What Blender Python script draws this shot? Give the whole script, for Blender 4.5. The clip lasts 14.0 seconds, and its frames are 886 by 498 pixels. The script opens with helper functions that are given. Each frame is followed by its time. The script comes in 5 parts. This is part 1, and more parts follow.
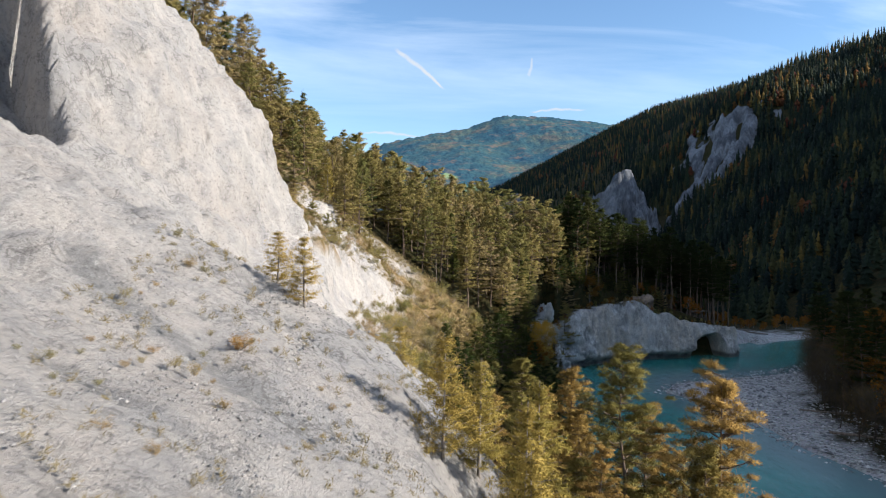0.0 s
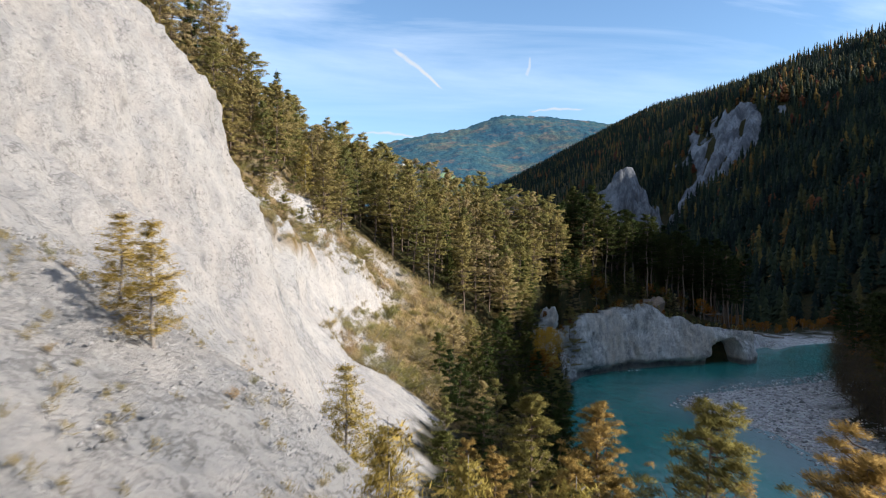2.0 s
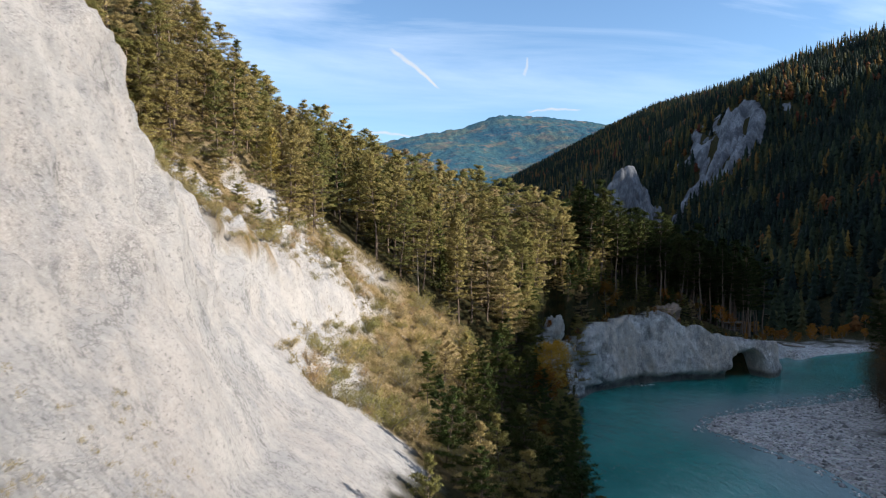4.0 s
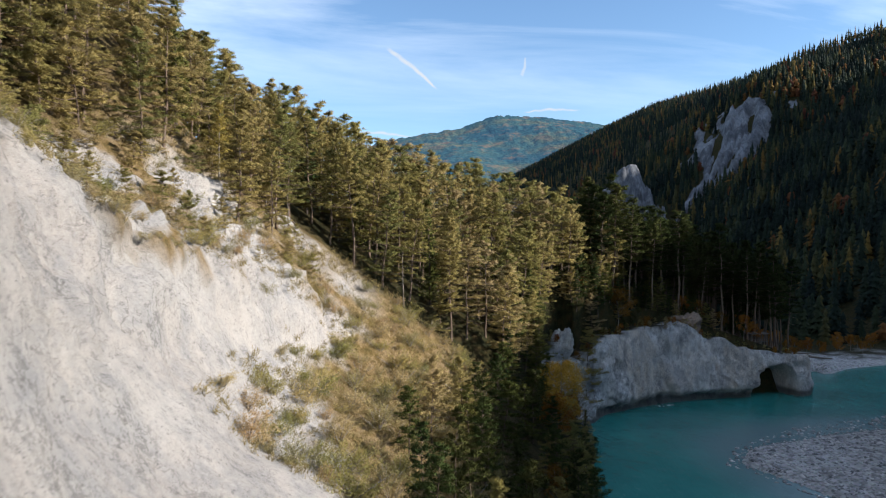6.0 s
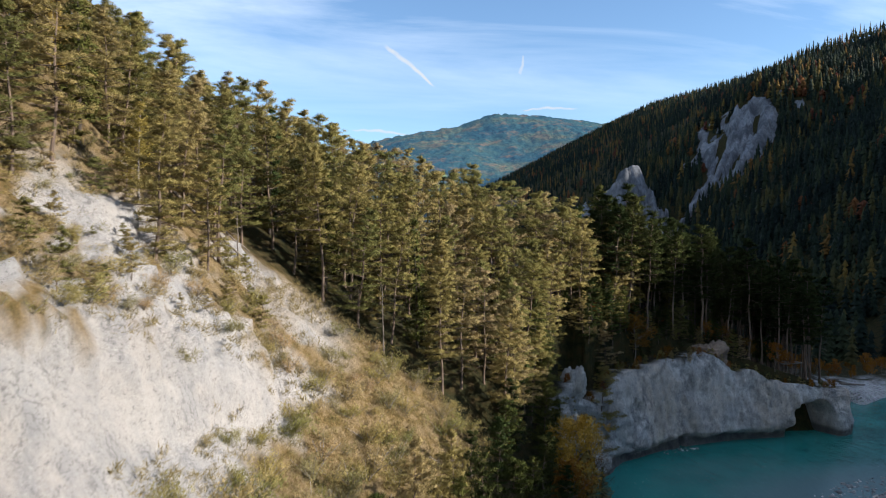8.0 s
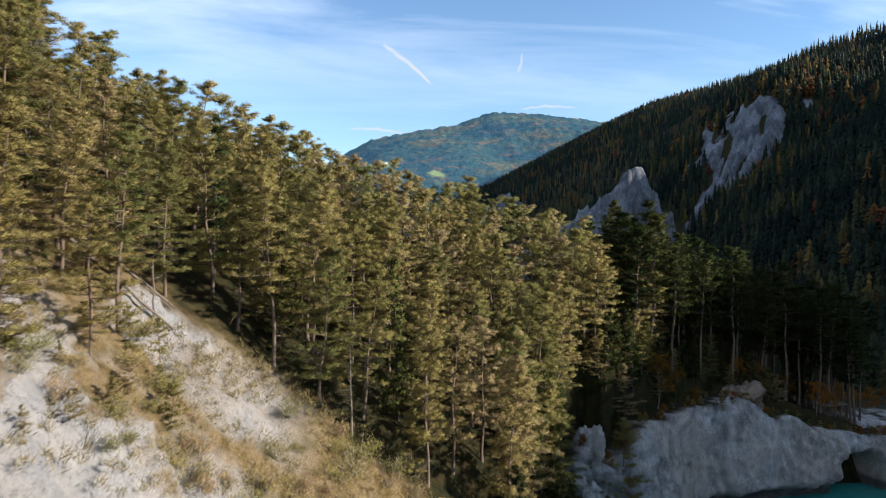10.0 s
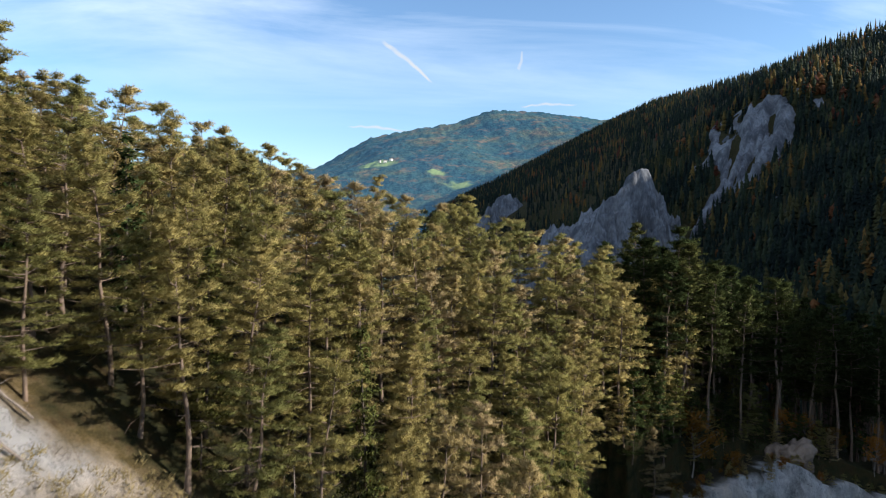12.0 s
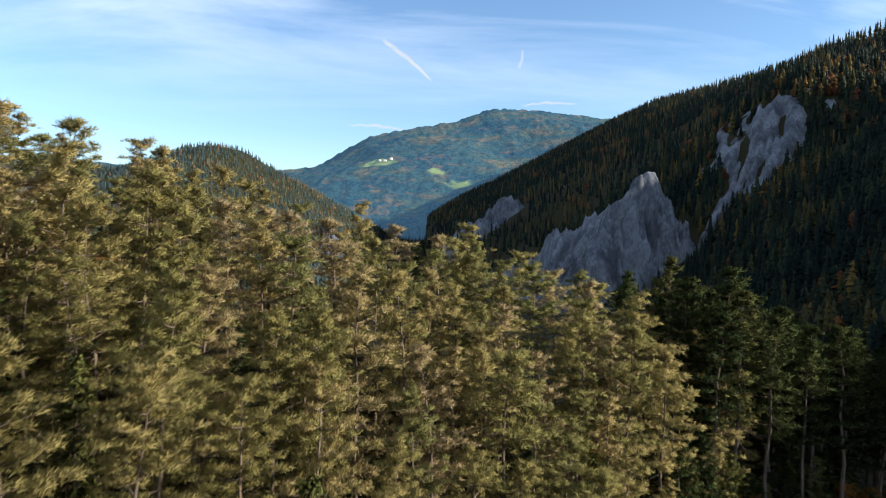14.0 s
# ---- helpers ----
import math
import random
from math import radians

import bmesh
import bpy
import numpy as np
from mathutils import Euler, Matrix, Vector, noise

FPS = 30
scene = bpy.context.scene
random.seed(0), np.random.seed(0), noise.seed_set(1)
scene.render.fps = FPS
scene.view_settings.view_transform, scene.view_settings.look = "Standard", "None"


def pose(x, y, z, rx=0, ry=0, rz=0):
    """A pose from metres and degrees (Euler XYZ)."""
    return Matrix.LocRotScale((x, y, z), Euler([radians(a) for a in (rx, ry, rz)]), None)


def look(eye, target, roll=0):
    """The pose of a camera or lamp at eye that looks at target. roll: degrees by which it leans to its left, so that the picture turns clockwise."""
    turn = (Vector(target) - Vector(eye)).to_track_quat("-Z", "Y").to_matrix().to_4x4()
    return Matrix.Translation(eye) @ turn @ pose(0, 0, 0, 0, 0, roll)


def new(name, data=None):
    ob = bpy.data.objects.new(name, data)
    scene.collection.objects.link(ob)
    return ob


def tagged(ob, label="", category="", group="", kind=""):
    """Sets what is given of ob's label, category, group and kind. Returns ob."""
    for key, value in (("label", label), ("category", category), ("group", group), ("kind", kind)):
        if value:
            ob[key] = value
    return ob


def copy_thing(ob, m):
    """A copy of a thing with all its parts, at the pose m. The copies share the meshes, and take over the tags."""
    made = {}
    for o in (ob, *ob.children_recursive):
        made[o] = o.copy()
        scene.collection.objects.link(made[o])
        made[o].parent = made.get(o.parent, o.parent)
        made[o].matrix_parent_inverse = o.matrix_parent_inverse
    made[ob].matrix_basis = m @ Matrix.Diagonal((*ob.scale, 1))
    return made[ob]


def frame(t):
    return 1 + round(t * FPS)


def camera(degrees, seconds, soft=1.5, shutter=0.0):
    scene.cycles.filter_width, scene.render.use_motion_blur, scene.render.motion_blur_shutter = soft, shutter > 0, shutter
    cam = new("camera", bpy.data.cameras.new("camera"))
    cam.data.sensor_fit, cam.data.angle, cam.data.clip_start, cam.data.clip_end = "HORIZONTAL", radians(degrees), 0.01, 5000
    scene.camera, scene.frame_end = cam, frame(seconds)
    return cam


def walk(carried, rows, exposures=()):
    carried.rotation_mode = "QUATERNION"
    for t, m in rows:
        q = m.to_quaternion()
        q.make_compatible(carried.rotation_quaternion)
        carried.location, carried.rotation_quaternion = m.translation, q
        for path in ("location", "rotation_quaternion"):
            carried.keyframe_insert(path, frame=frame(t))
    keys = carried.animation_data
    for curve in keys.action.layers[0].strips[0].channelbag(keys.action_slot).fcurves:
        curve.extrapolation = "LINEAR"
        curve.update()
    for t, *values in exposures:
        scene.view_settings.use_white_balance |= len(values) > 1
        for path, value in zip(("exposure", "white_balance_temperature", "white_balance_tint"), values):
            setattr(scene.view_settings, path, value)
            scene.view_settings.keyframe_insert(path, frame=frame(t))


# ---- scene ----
cam = camera(68.0, 14.0, soft=1.1, shutter=0.5)
METRES, EYE, TILT, LEAN, TURN = 120.0, 30.0, 0.0, 0.0, 0.0
PATH = [
    (0, (0.819, -2.094, 34.052), (0.89, -0.096, 34.019), 0.3),
    (0.5, (1.173, 0.749, 33.96), (1.244, 2.747, 33.927), 0.2),
    (1, (1.552, 4.219, 33.832), (1.624, 6.218, 33.8), 0.1),
    (1.5, (1.893, 7.694, 33.734), (1.967, 9.692, 33.702), 0.2),
    (2, (2.358, 11.559, 33.612), (2.433, 13.557, 33.58), 0.1),
    (2.5, (2.675, 15.532, 33.592), (2.753, 17.53, 33.56), 0.3),
    (3, (3.054, 19.774, 33.483), (3.135, 21.772, 33.451), 0.3),
    (5.5, (5.232, 40.938, 33.479), (5.322, 42.936, 33.45), 0.3),
    (6, (5.701, 45.361, 33.705), (5.793, 47.359, 33.676), 0.3),
    (6.5, (6.067, 49.625, 34.105), (6.161, 51.623, 34.074), 0.4),
    (7, (6.54, 54.083, 34.968), (6.637, 56.081, 34.937), 0.4),
    (7.5, (6.851, 58.319, 36.173), (6.95, 60.316, 36.139), 0.5),
    (8, (7.345, 62.621, 37.417), (7.446, 64.618, 37.382), 0.5),
    (10.5, (9.777, 84.011, 42.964), (9.883, 86.008, 42.922), 0.5),
    (11, (10.285, 88.295, 44.161), (10.391, 90.292, 44.118), 0.5),
    (11.5, (10.74, 92.535, 45.216), (10.846, 94.532, 45.173), 0.5),
    (12, (11.22, 96.747, 46.503), (11.326, 98.744, 46.456), 0.5),
    (12.5, (11.645, 100.838, 47.578), (11.752, 102.834, 47.529), 0.6),
    (13, (11.914, 105.082, 48.814), (12.02, 107.078, 48.763), 0.7),
    (13.5, (12.117, 109.128, 50.022), (12.224, 111.125, 49.97), 0.6),
    (14, (12.398, 113.258, 51.277), (12.504, 115.254, 51.225), 0.6),
]
walk(cam, [(t, look(eye, target, roll)) for t, eye, target, roll in PATH])
scene.view_settings.exposure = 0.98

# ---- light ----
SUN_AZ, SUN_EL = 104.0, 23.0   # degrees from +y towards +x, and above the horizon
world = bpy.data.worlds.new("world")
scene.world = world
world.use_nodes = True


def build_sky(tree):
    nd, ln = tree.nodes, tree.links
    nd.clear()
    out = nd.new("ShaderNodeOutputWorld")
    bg = nd.new("ShaderNodeBackground")
    bg.inputs["Strength"].default_value = 0.10
    sky = nd.new("ShaderNodeTexSky")
    sky.sky_type = "NISHITA"
    sky.sun_disc = False
    sky.sun_elevation = radians(SUN_EL)
    sky.sun_rotation = radians(SUN_AZ)
    sky.air_density, sky.dust_density, sky.ozone_density = 1.0, 0.0, 2.4
    co = nd.new("ShaderNodeTexCoord")
    sep = nd.new("ShaderNodeSeparateXYZ")
    ln.new(co.outputs["Generated"], sep.inputs[0])
    up = nd.new("ShaderNodeMath")
    up.operation = "MAXIMUM"
    up.inputs[1].default_value = 0.02
    ln.new(sep.outputs["Z"], up.inputs[0])
    lift = nd.new("ShaderNodeMath")
    lift.operation = "ADD"
    lift.inputs[1].default_value = 0.16
    ln.new(up.outputs[0], lift.inputs[0])
    flat = nd.new("ShaderNodeVectorMath")
    flat.operation = "DIVIDE"
    cmb = nd.new("ShaderNodeCombineXYZ")
    for k in range(3):
        ln.new(lift.outputs[0], cmb.inputs[k])
    ln.new(co.outputs["Generated"], flat.inputs[0])
    ln.new(cmb.outputs[0], flat.inputs[1])
    mp = nd.new("ShaderNodeMapping")
    mp.inputs["Rotation"].default_value = (0, 0, radians(-24))
    mp.inputs["Scale"].default_value = (0.55, 1.5, 0.0)
    mp.inputs["Location"].default_value = (0.35, 0.2, 0.0)
    ln.new(flat.outputs[0], mp.inputs[0])
    no = nd.new("ShaderNodeTexNoise")
    no.inputs["Scale"].default_value = 1.3
    no.inputs["Detail"].default_value = 9
    no.inputs["Roughness"].default_value = 0.58
    no.inputs["Distortion"].default_value = 0.5
    ln.new(mp.outputs[0], no.inputs["Vector"])
    rp = nd.new("ShaderNodeValToRGB")
    rp.color_ramp.elements[0].position, rp.color_ramp.elements[0].color = 0.38, (0, 0, 0, 1)
    rp.color_ramp.elements[1].position, rp.color_ramp.elements[1].color = 0.80, (0.9, 0.9, 0.9, 1)
    ln.new(no.outputs["Fac"], rp.inputs[0])
    fade = nd.new("ShaderNodeMapRange")
    fade.inputs["From Min"].default_value, fade.inputs["From Max"].default_value = 0.15, 0.42
    ln.new(sep.outputs["Z"], fade.inputs[0])
    mul = nd.new("ShaderNodeMath")
    mul.operation = "MULTIPLY"
    ln.new(rp.outputs[0], mul.inputs[0])
    ln.new(fade.outputs[0], mul.inputs[1])
    mix = nd.new("ShaderNodeMix")
    mix.data_type = "RGBA"
    mix.inputs["B"].default_value = (8.6, 9.2, 10.0, 1)
    ln.new(mul.outputs[0], mix.inputs["Factor"])
    tone = nd.new("ShaderNodeMix")
    tone.data_type, tone.blend_type = "RGBA", "MULTIPLY"
    tone.inputs["Factor"].default_value = 1.0
    tone.inputs["B"].default_value = (0.93, 1.03, 1.12, 1)
    ln.new(sky.outputs[0], tone.inputs["A"])
    ln.new(tone.outputs["Result"], mix.inputs["A"])
    ln.new(mix.outputs["Result"], bg.inputs["Color"])
    ln.new(bg.outputs[0], out.inputs["Surface"])


build_sky(world.node_tree)
sun_way = Vector((math.sin(radians(SUN_AZ)) * math.cos(radians(SUN_EL)),
                  math.cos(radians(SUN_AZ)) * math.cos(radians(SUN_EL)), math.sin(radians(SUN_EL))))
sun = new("sun", bpy.data.lights.new("sun", "SUN"))
sun.data.energy, sun.data.angle, sun.data.color = 5.0, radians(0.6), (1.0, 0.935, 0.85)
sun.matrix_world = look((0, 0, 0), -sun_way)


# ---- number helpers ----
def hash3(i, j, k, seed):
    n = (i * 374761393 + j * 668265263 + k * 2147483647 + seed * 974711) & 0xFFFFFFFF
    n = ((n ^ (n >> 13)) * 1274126177) & 0xFFFFFFFF
    n = ((n ^ (n >> 16)) * 2246822519) & 0xFFFFFFFF
    return ((n ^ (n >> 15)) & 0xFFFF) / 32767.5 - 1.0


def value_noise(x, y, z, seed=0):
    x, y, z = np.broadcast_arrays(np.asarray(x, float), np.asarray(y, float), np.asarray(z, float))
    xi, yi, zi = np.floor(x), np.floor(y), np.floor(z)
    fx, fy, fz = x - xi, y - yi, z - zi
    xi, yi, zi = xi.astype(np.int64), yi.astype(np.int64), zi.astype(np.int64)
    fx, fy, fz = (f * f * f * (f * (f * 6 - 15) + 10) for f in (fx, fy, fz))
    res = 0
    for a in (0, 1):
        wx = fx if a else 1 - fx
        for b in (0, 1):
            wy = fy if b else 1 - fy
            for c in (0, 1):
                wz = fz if c else 1 - fz
                res = res + hash3(xi + a, yi + b, zi + c, seed) * wx * wy * wz
    return res


def fbm(x, y, z=0.0, octaves=4, gain=0.5, seed=0):
    total, amp = 0, 1.0
    for o in range(octaves):
        total = total + amp * value_noise(x, y, z, seed + o * 7)
        x, y, z, amp = np.asarray(x) * 2.03, np.asarray(y) * 2.03, np.asarray(z) * 2.03, amp * gain
    return total


def smooth(e0, e1, v):
    u = np.clip((v - e0) / (e1 - e0), 0, 1)
    return u * u * (3 - 2 * u)


def make_mesh(name, verts, faces):
    """faces: an array with 3 or 4 columns, or a list of such arrays."""
    faces = faces if isinstance(faces, list) else [faces]
    faces = [np.asarray(f, np.int32) for f in faces if len(f)]
    me = bpy.data.meshes.new(name)
    me.vertices.add(len(verts))
    me.vertices.foreach_set("co", np.asarray(verts, np.float32).ravel())
    flat = np.concatenate([f.ravel() for f in faces])
    sizes = np.concatenate([np.full(len(f), f.shape[1], np.int32) for f in faces])
    me.loops.add(len(flat))
    me.loops.foreach_set("vertex_index", flat)
    me.polygons.add(len(sizes))
    me.polygons.foreach_set("loop_start", np.concatenate([[0], np.cumsum(sizes)[:-1]]).astype(np.int32))
    me.polygons.foreach_set("loop_total", sizes)
    me.update(calc_edges=True)
    return me


def shade_smooth(me):
    me.polygons.foreach_set("use_smooth", np.ones(len(me.polygons), bool))


def layer(me, name, values):
    at = me.attributes.new(name, "FLOAT", "POINT")
    at.data.foreach_set("value", np.asarray(values, np.float32).ravel())


# ---- the lie of the land ----
# the river's outline, upstream along one shore and back along the other
RIVER = np.array([
    (18, -300), (22, -60), (24, 20), (25, 104), (28, 122), (32, 138), (37, 150), (41, 164), (43, 169), (52, 175), (69, 181.5),
    (82, 183), (91, 184.4), (95.5, 188), (100, 199), (122, 213), (148, 222), (168, 221),
    (172, 212), (150, 206), (134, 198), (112, 178), (98, 167), (90, 164), (76, 160), (60, 150),
    (54, 142), (58, 134), (63, 121), (62, 104), (66, 86), (68, 60), (62, 0), (52, -300)], float)
LAND_STATIONS = (  # y, river edge, then x and z of bank, cliff base, cliff top; slope above
    (-80, 22, 2, 24, -10, 31, -21, 52, 1.0),
    (20, 24, 1, 26.0, -10.5, 31.2, -26, 40.5, 1.6),
    (30, 24, -0.5, 29.0, -10.5, 34.2, -27, 43, 1.8),
    (38, 24, -2.5, 26, -10.5, 32.5, -27.5, 42.5, 2.0),
    (44, 24, -3.4, 23.6, -11.5, 31.5, -26.5, 42.5, 2.2),
    (50, 24, -4.2, 21.6, -12.6, 30, -23.6, 43.5, 2.0),
    (58, 24, -5, 20.3, -11.4, 28, -20.4, 45, 1.5),
    (66, 24, -6, 19.5, -9.8, 29, -17, 44.5, 1.3),
    (72, 24, -6, 19.5, -9.8, 27.5, -16.5, 46, 1.35),
    (77, 24, -5.8, 19, -9.5, 24, -19.0, 49, 1.2),
    (81, 24, -5.5, 19, -10, 23.5, -19.6, 43.6, 0.9),
    (87, 24, -5.5, 19, -10.5, 24, -19.5, 41, 0.75),
    (91, 24, -5.8, 18.6, -10.8, 24.5, -17.5, 38, 0.75),
    (96, 25, -6, 18.2, -11, 25, -15.6, 35.3, 0.74),
    (101, 25, -6, 18.2, -10.6, 26, -14, 33.6, 0.8),
    (107, 25, -5, 20, -8.4, 23.4, -11.4, 32, 0.92),
    (113, 26, -3.5, 19.4, -6.4, 23, -8.6, 30.2, 1.1),
    (118, 27, -1.0, 18.6, -3.9, 22.3, -6.2, 28.2, 1.2),
    (124, 28.5, 1.5, 19.4, -1.8, 23.4, -4.3, 27, 1.2),
    (130, 30, 7, 19.2, 0, 24.5, -7, 31.2, 0.9),
    (136, 32, 11, 18, 2, 25.6, -6, 31.6, 0.85),
    (160, 40, 30, 15, 12, 26, -5, 36, 0.5),
    (168, 80, 64, 13, 40, 16.5, 8, 31, 0.4),
    (176, 104, 90, 6.5, 60, 16.2, 24, 29, 0.32),
    (190, 112, 96, 6.5, 62, 18, 22, 33, 0.28),
    (230, 130, 100, 5, 60, 16, 22, 27, 0.26),
    (290, 140, 95, 2, 60, 4, 20, 8, 0.26),
    (420, 160, 95, 1, 60, 2, 0, 6, 0.30),
    (700, 60, 20, 1, 0, 2, -40, 6, 0.25),
)
STN = np.array(LAND_STATIONS, float)
# the southern four lie out of view, shaped to set the valley shadow's edge
RIDGE_RUN = (328, 322, 334, 378, 430, 540, 610, 710)  # metres from the mountain's foot to its ridge, southward to northward


def river_distance(x, y):
    """Metres to the river's outline; negative in the river."""
    x, y = np.asarray(x, float), np.asarray(y, float)
    best, inside = np.full(x.shape, 1e9), np.zeros(x.shape, bool)
    n = len(RIVER)
    for i in range(n):
        (ax, ay), (bx, by) = RIVER[i], RIVER[(i + 1) % n]
        ex, ey = bx - ax, by - ay
        u = np.clip(((x - ax) * ex + (y - ay) * ey) / (ex * ex + ey * ey), 0, 1)
        best = np.minimum(best, np.hypot(x - ax - u * ex, y - ay - u * ey))
        cross = (ay > y) != (by > y)
        inside ^= cross & (x < ex * (y - ay) / (ey if ey else 1e-9) + ax)
    return np.where(inside, -best, best)


def station(y, column):
    return np.interp(y, STN[:, 0], STN[:, column])


def left_land(x, y):
    xr, xb, zb, xc, zc, xt, zt, su = (station(y, c) for c in range(1, 9))
    edge = y + 1.0 * (x + 26) + 0.6 * fbm(x / 3, y / 3, 0, 3, 0.5, 17)
    notch = smooth(37, 40.5, edge) * smooth(48.6, 46.8, edge)  # a shaded recess beside a buttress
    x = x + 7.5 * notch * smooth(2.5, -2.5, x - xt)
    z = np.where(x > xb, zb * (xr - x) / np.maximum(xr - xb, 1), 0)
    z = np.where((x <= xb) & (x > xc), zb + (zc - zb) * (xb - x) / (xb - xc), z)
    z = np.where((x <= xc) & (x > xt), zc + (zt - zc) * (xc - x) / (xc - xt), z)
    return np.where(x <= xt, zt + su * np.minimum(xt - x, 60) + 0.5 * su * np.clip(xt - x - 60, 0, 150), z)


def mountain_foot(y):
    return np.interp(y, (-600, 300, 600, 750, 900, 1300, 2200, 4500), (165, 152, 145, 70, 0, -60, -120, -200))


def bell(x, y, cx, cy, sx, sy, turn=0.0):
    c, s = math.cos(radians(turn)), math.sin(radians(turn))
    u, v = (x - cx) * c + (y - cy) * s, -(x - cx) * s + (y - cy) * c
    return np.exp(-0.5 * ((u / sx) ** 2 + (v / sy) ** 2))


def right_land(x, y, d):
    bar = np.minimum(0.09 * d, 1.3) + 1.6 * smooth(20, 25, d + 3 * value_noise(x / 9, y / 9, 0, 5)) * (y < 178)
    run = np.maximum(x - mountain_foot(y), 0)
    top = np.interp(y, (-900, 20, 60, 110, 450, 900, 1250, 1700), RIDGE_RUN)
    grade = np.interp(y, (0, 650, 1000, 1300, 1700), (0.66, 0.58, 0.51, 0.51, 0.53))
    rise = grade * np.minimum(run, top) - 0.35 * np.clip(run - top - 40, 0, 700)
    rough = smooth(0, 120, run) * smooth(420, 260, run) * (8 * fbm(x / 150, y / 150, 0, 4, 0.5, 3))
    spur = 54 * bell(x, y, 325, 652, 85, 75) * smooth(0, 60, run)
    return bar + rise + rough + spur


HILLS = (  # y of the crest, foot in front of it, run behind, then the crest's x and z
    (4150, 2300, 1500, (-3600, -2200, -1500, -950, -560, -230, 20, 300, 520, 800, 1110, 1300, 1700, 2600), (420, 480, 420, 400, 436, 632, 684, 735, 815, 808, 778, 760, 700, 520)),
    (1500, 620, 700, (-1500, -900, -560, -490, -440, -395, -335, -275, -200, -120, 0), (150, 175, 178, 206, 222, 229, 219, 184, 142, 96, 20)),
    (980, 260, 320, (-700, -420, -330, -260, -210, -150, -100, -60, -20), (60, 92, 106, 98, 84, 62, 44, 26, 0)),
)


def far_hills(x, y):
    z = 70 * bell(x, y, -190, 420, 70, 90)
    for crest, front, behind, xs, zs in HILLS:
        bent = x + 0.10 * (crest - y) * fbm(x / 700, y / 700, 0, 2, 0.5, 9)
        top = np.interp(bent, xs, zs)
        u = np.clip((y - crest) / np.where(y < crest, front, behind), -1, 1)
        spurs = 1 - 0.17 * np.abs(fbm(x / (0.13 * crest), y / (0.4 * crest), 0, 2, 0.4, 11)) * smooth(0.0, 0.35, np.abs(u))
        z = np.maximum(z, top * (1 - np.abs(u)) ** 0.9 * spurs)
    return z + 2.5 * fbm(x / 60, y / 60, 0, 2, 0.5, 13) * smooth(4, 30, z)


def land(x, y, detail=True):
    x, y = np.asarray(x, float), np.asarray(y, float)
    d = river_distance(x, y)
    side = np.interp(y, (-300, 60, 150, 180, 205, 300, 900), (40, 44, 47, 105, 118, 150, 60))
    zl, zr = left_land(x, y), right_land(x, y, d)
    w = smooth(-8, 8, x - side)
    z = zl * (1 - w) + zr * w
    z = np.where(y > 250, np.maximum(z, far_hills(x, y)), z)
    if detail:
        near = smooth(400, 200, y) * smooth(60, 10, np.abs(x))
        z = z + near * smooth(2, 12, z) * (0.55 * fbm(x / 11, y / 11, z / 18, 3, 0.5, 21))
    z = z * (1 - 0.7 * smooth(1.25, 0.75, np.hypot((x - 31) / 6.5, (y - 151.0) / 6.5)))
    shelf = (4.6 + 5.0 * smooth(38, 33, x)) * smooth(148, 157, y) * smooth(18, 24, x) * (x < 112)
    bank = smooth(0.0, 1.0, (d - shelf) / np.where(shelf > 3, 1.4, 2.2))
    return np.where(d < 0, -1.6 - 0.4 * np.minimum(-d, 3), -0.4 + (np.maximum(z, 0.5) + 0.4) * bank)


# ---- materials ----
def material(name):
    m = bpy.data.materials.new(name)
    m.use_nodes = True
    nt = m.node_tree
    bsdf = nt.nodes["Principled BSDF"]
    return m, nt, bsdf


def noise_node(nt, scale, detail=6, rough=0.6, vector=None, stretch=None):
    co = nt.nodes.new("ShaderNodeTexCoord")
    src = co.outputs["Object"] if vector is None else vector
    if stretch:
        mp = nt.nodes.new("ShaderNodeMapping")
        mp.inputs["Scale"].default_value = stretch
        nt.links.new(src, mp.inputs[0])
        src = mp.outputs[0]
    n = nt.nodes.new("ShaderNodeTexNoise")
    n.inputs["Scale"].default_value, n.inputs["Detail"].default_value, n.inputs["Roughness"].default_value = scale, detail, rough
    nt.links.new(src, n.inputs["Vector"])
    return n


def ramp(nt, source, stops):
    r = nt.nodes.new("ShaderNodeValToRGB")
    while len(r.color_ramp.elements) < len(stops):
        r.color_ramp.elements.new(0.5)
    for e, (p, c) in zip(r.color_ramp.elements, stops):
        e.position, e.color = p, (*c, 1)
    nt.links.new(source, r.inputs[0])
    return r.outputs[0]


def blend(nt, fac, a, b, mode="MIX"):
    m = nt.nodes.new("ShaderNodeMix")
    m.data_type, m.blend_type = "RGBA", mode
    for sock, v in ((m.inputs["Factor"], fac), (m.inputs["A"], a), (m.inputs["B"], b)):
        if isinstance(v, (int, float)):
            sock.default_value = v
        elif isinstance(v, tuple):
            sock.default_value = (*v, 1)
        else:
            nt.links.new(v, sock)
    return m.outputs["Result"]


def bump(nt, bsdf, source, strength, distance):
    b = nt.nodes.new("ShaderNodeBump")
    b.inputs["Strength"].default_value, b.inputs["Distance"].default_value = strength, distance
    nt.links.new(source, b.inputs["Height"])
    nt.links.new(b.outputs[0], bsdf.inputs["Normal"])


def attribute(nt, name):
    a = nt.nodes.new("ShaderNodeAttribute")
    a.attribute_name = name
    return a.outputs["Fac"]


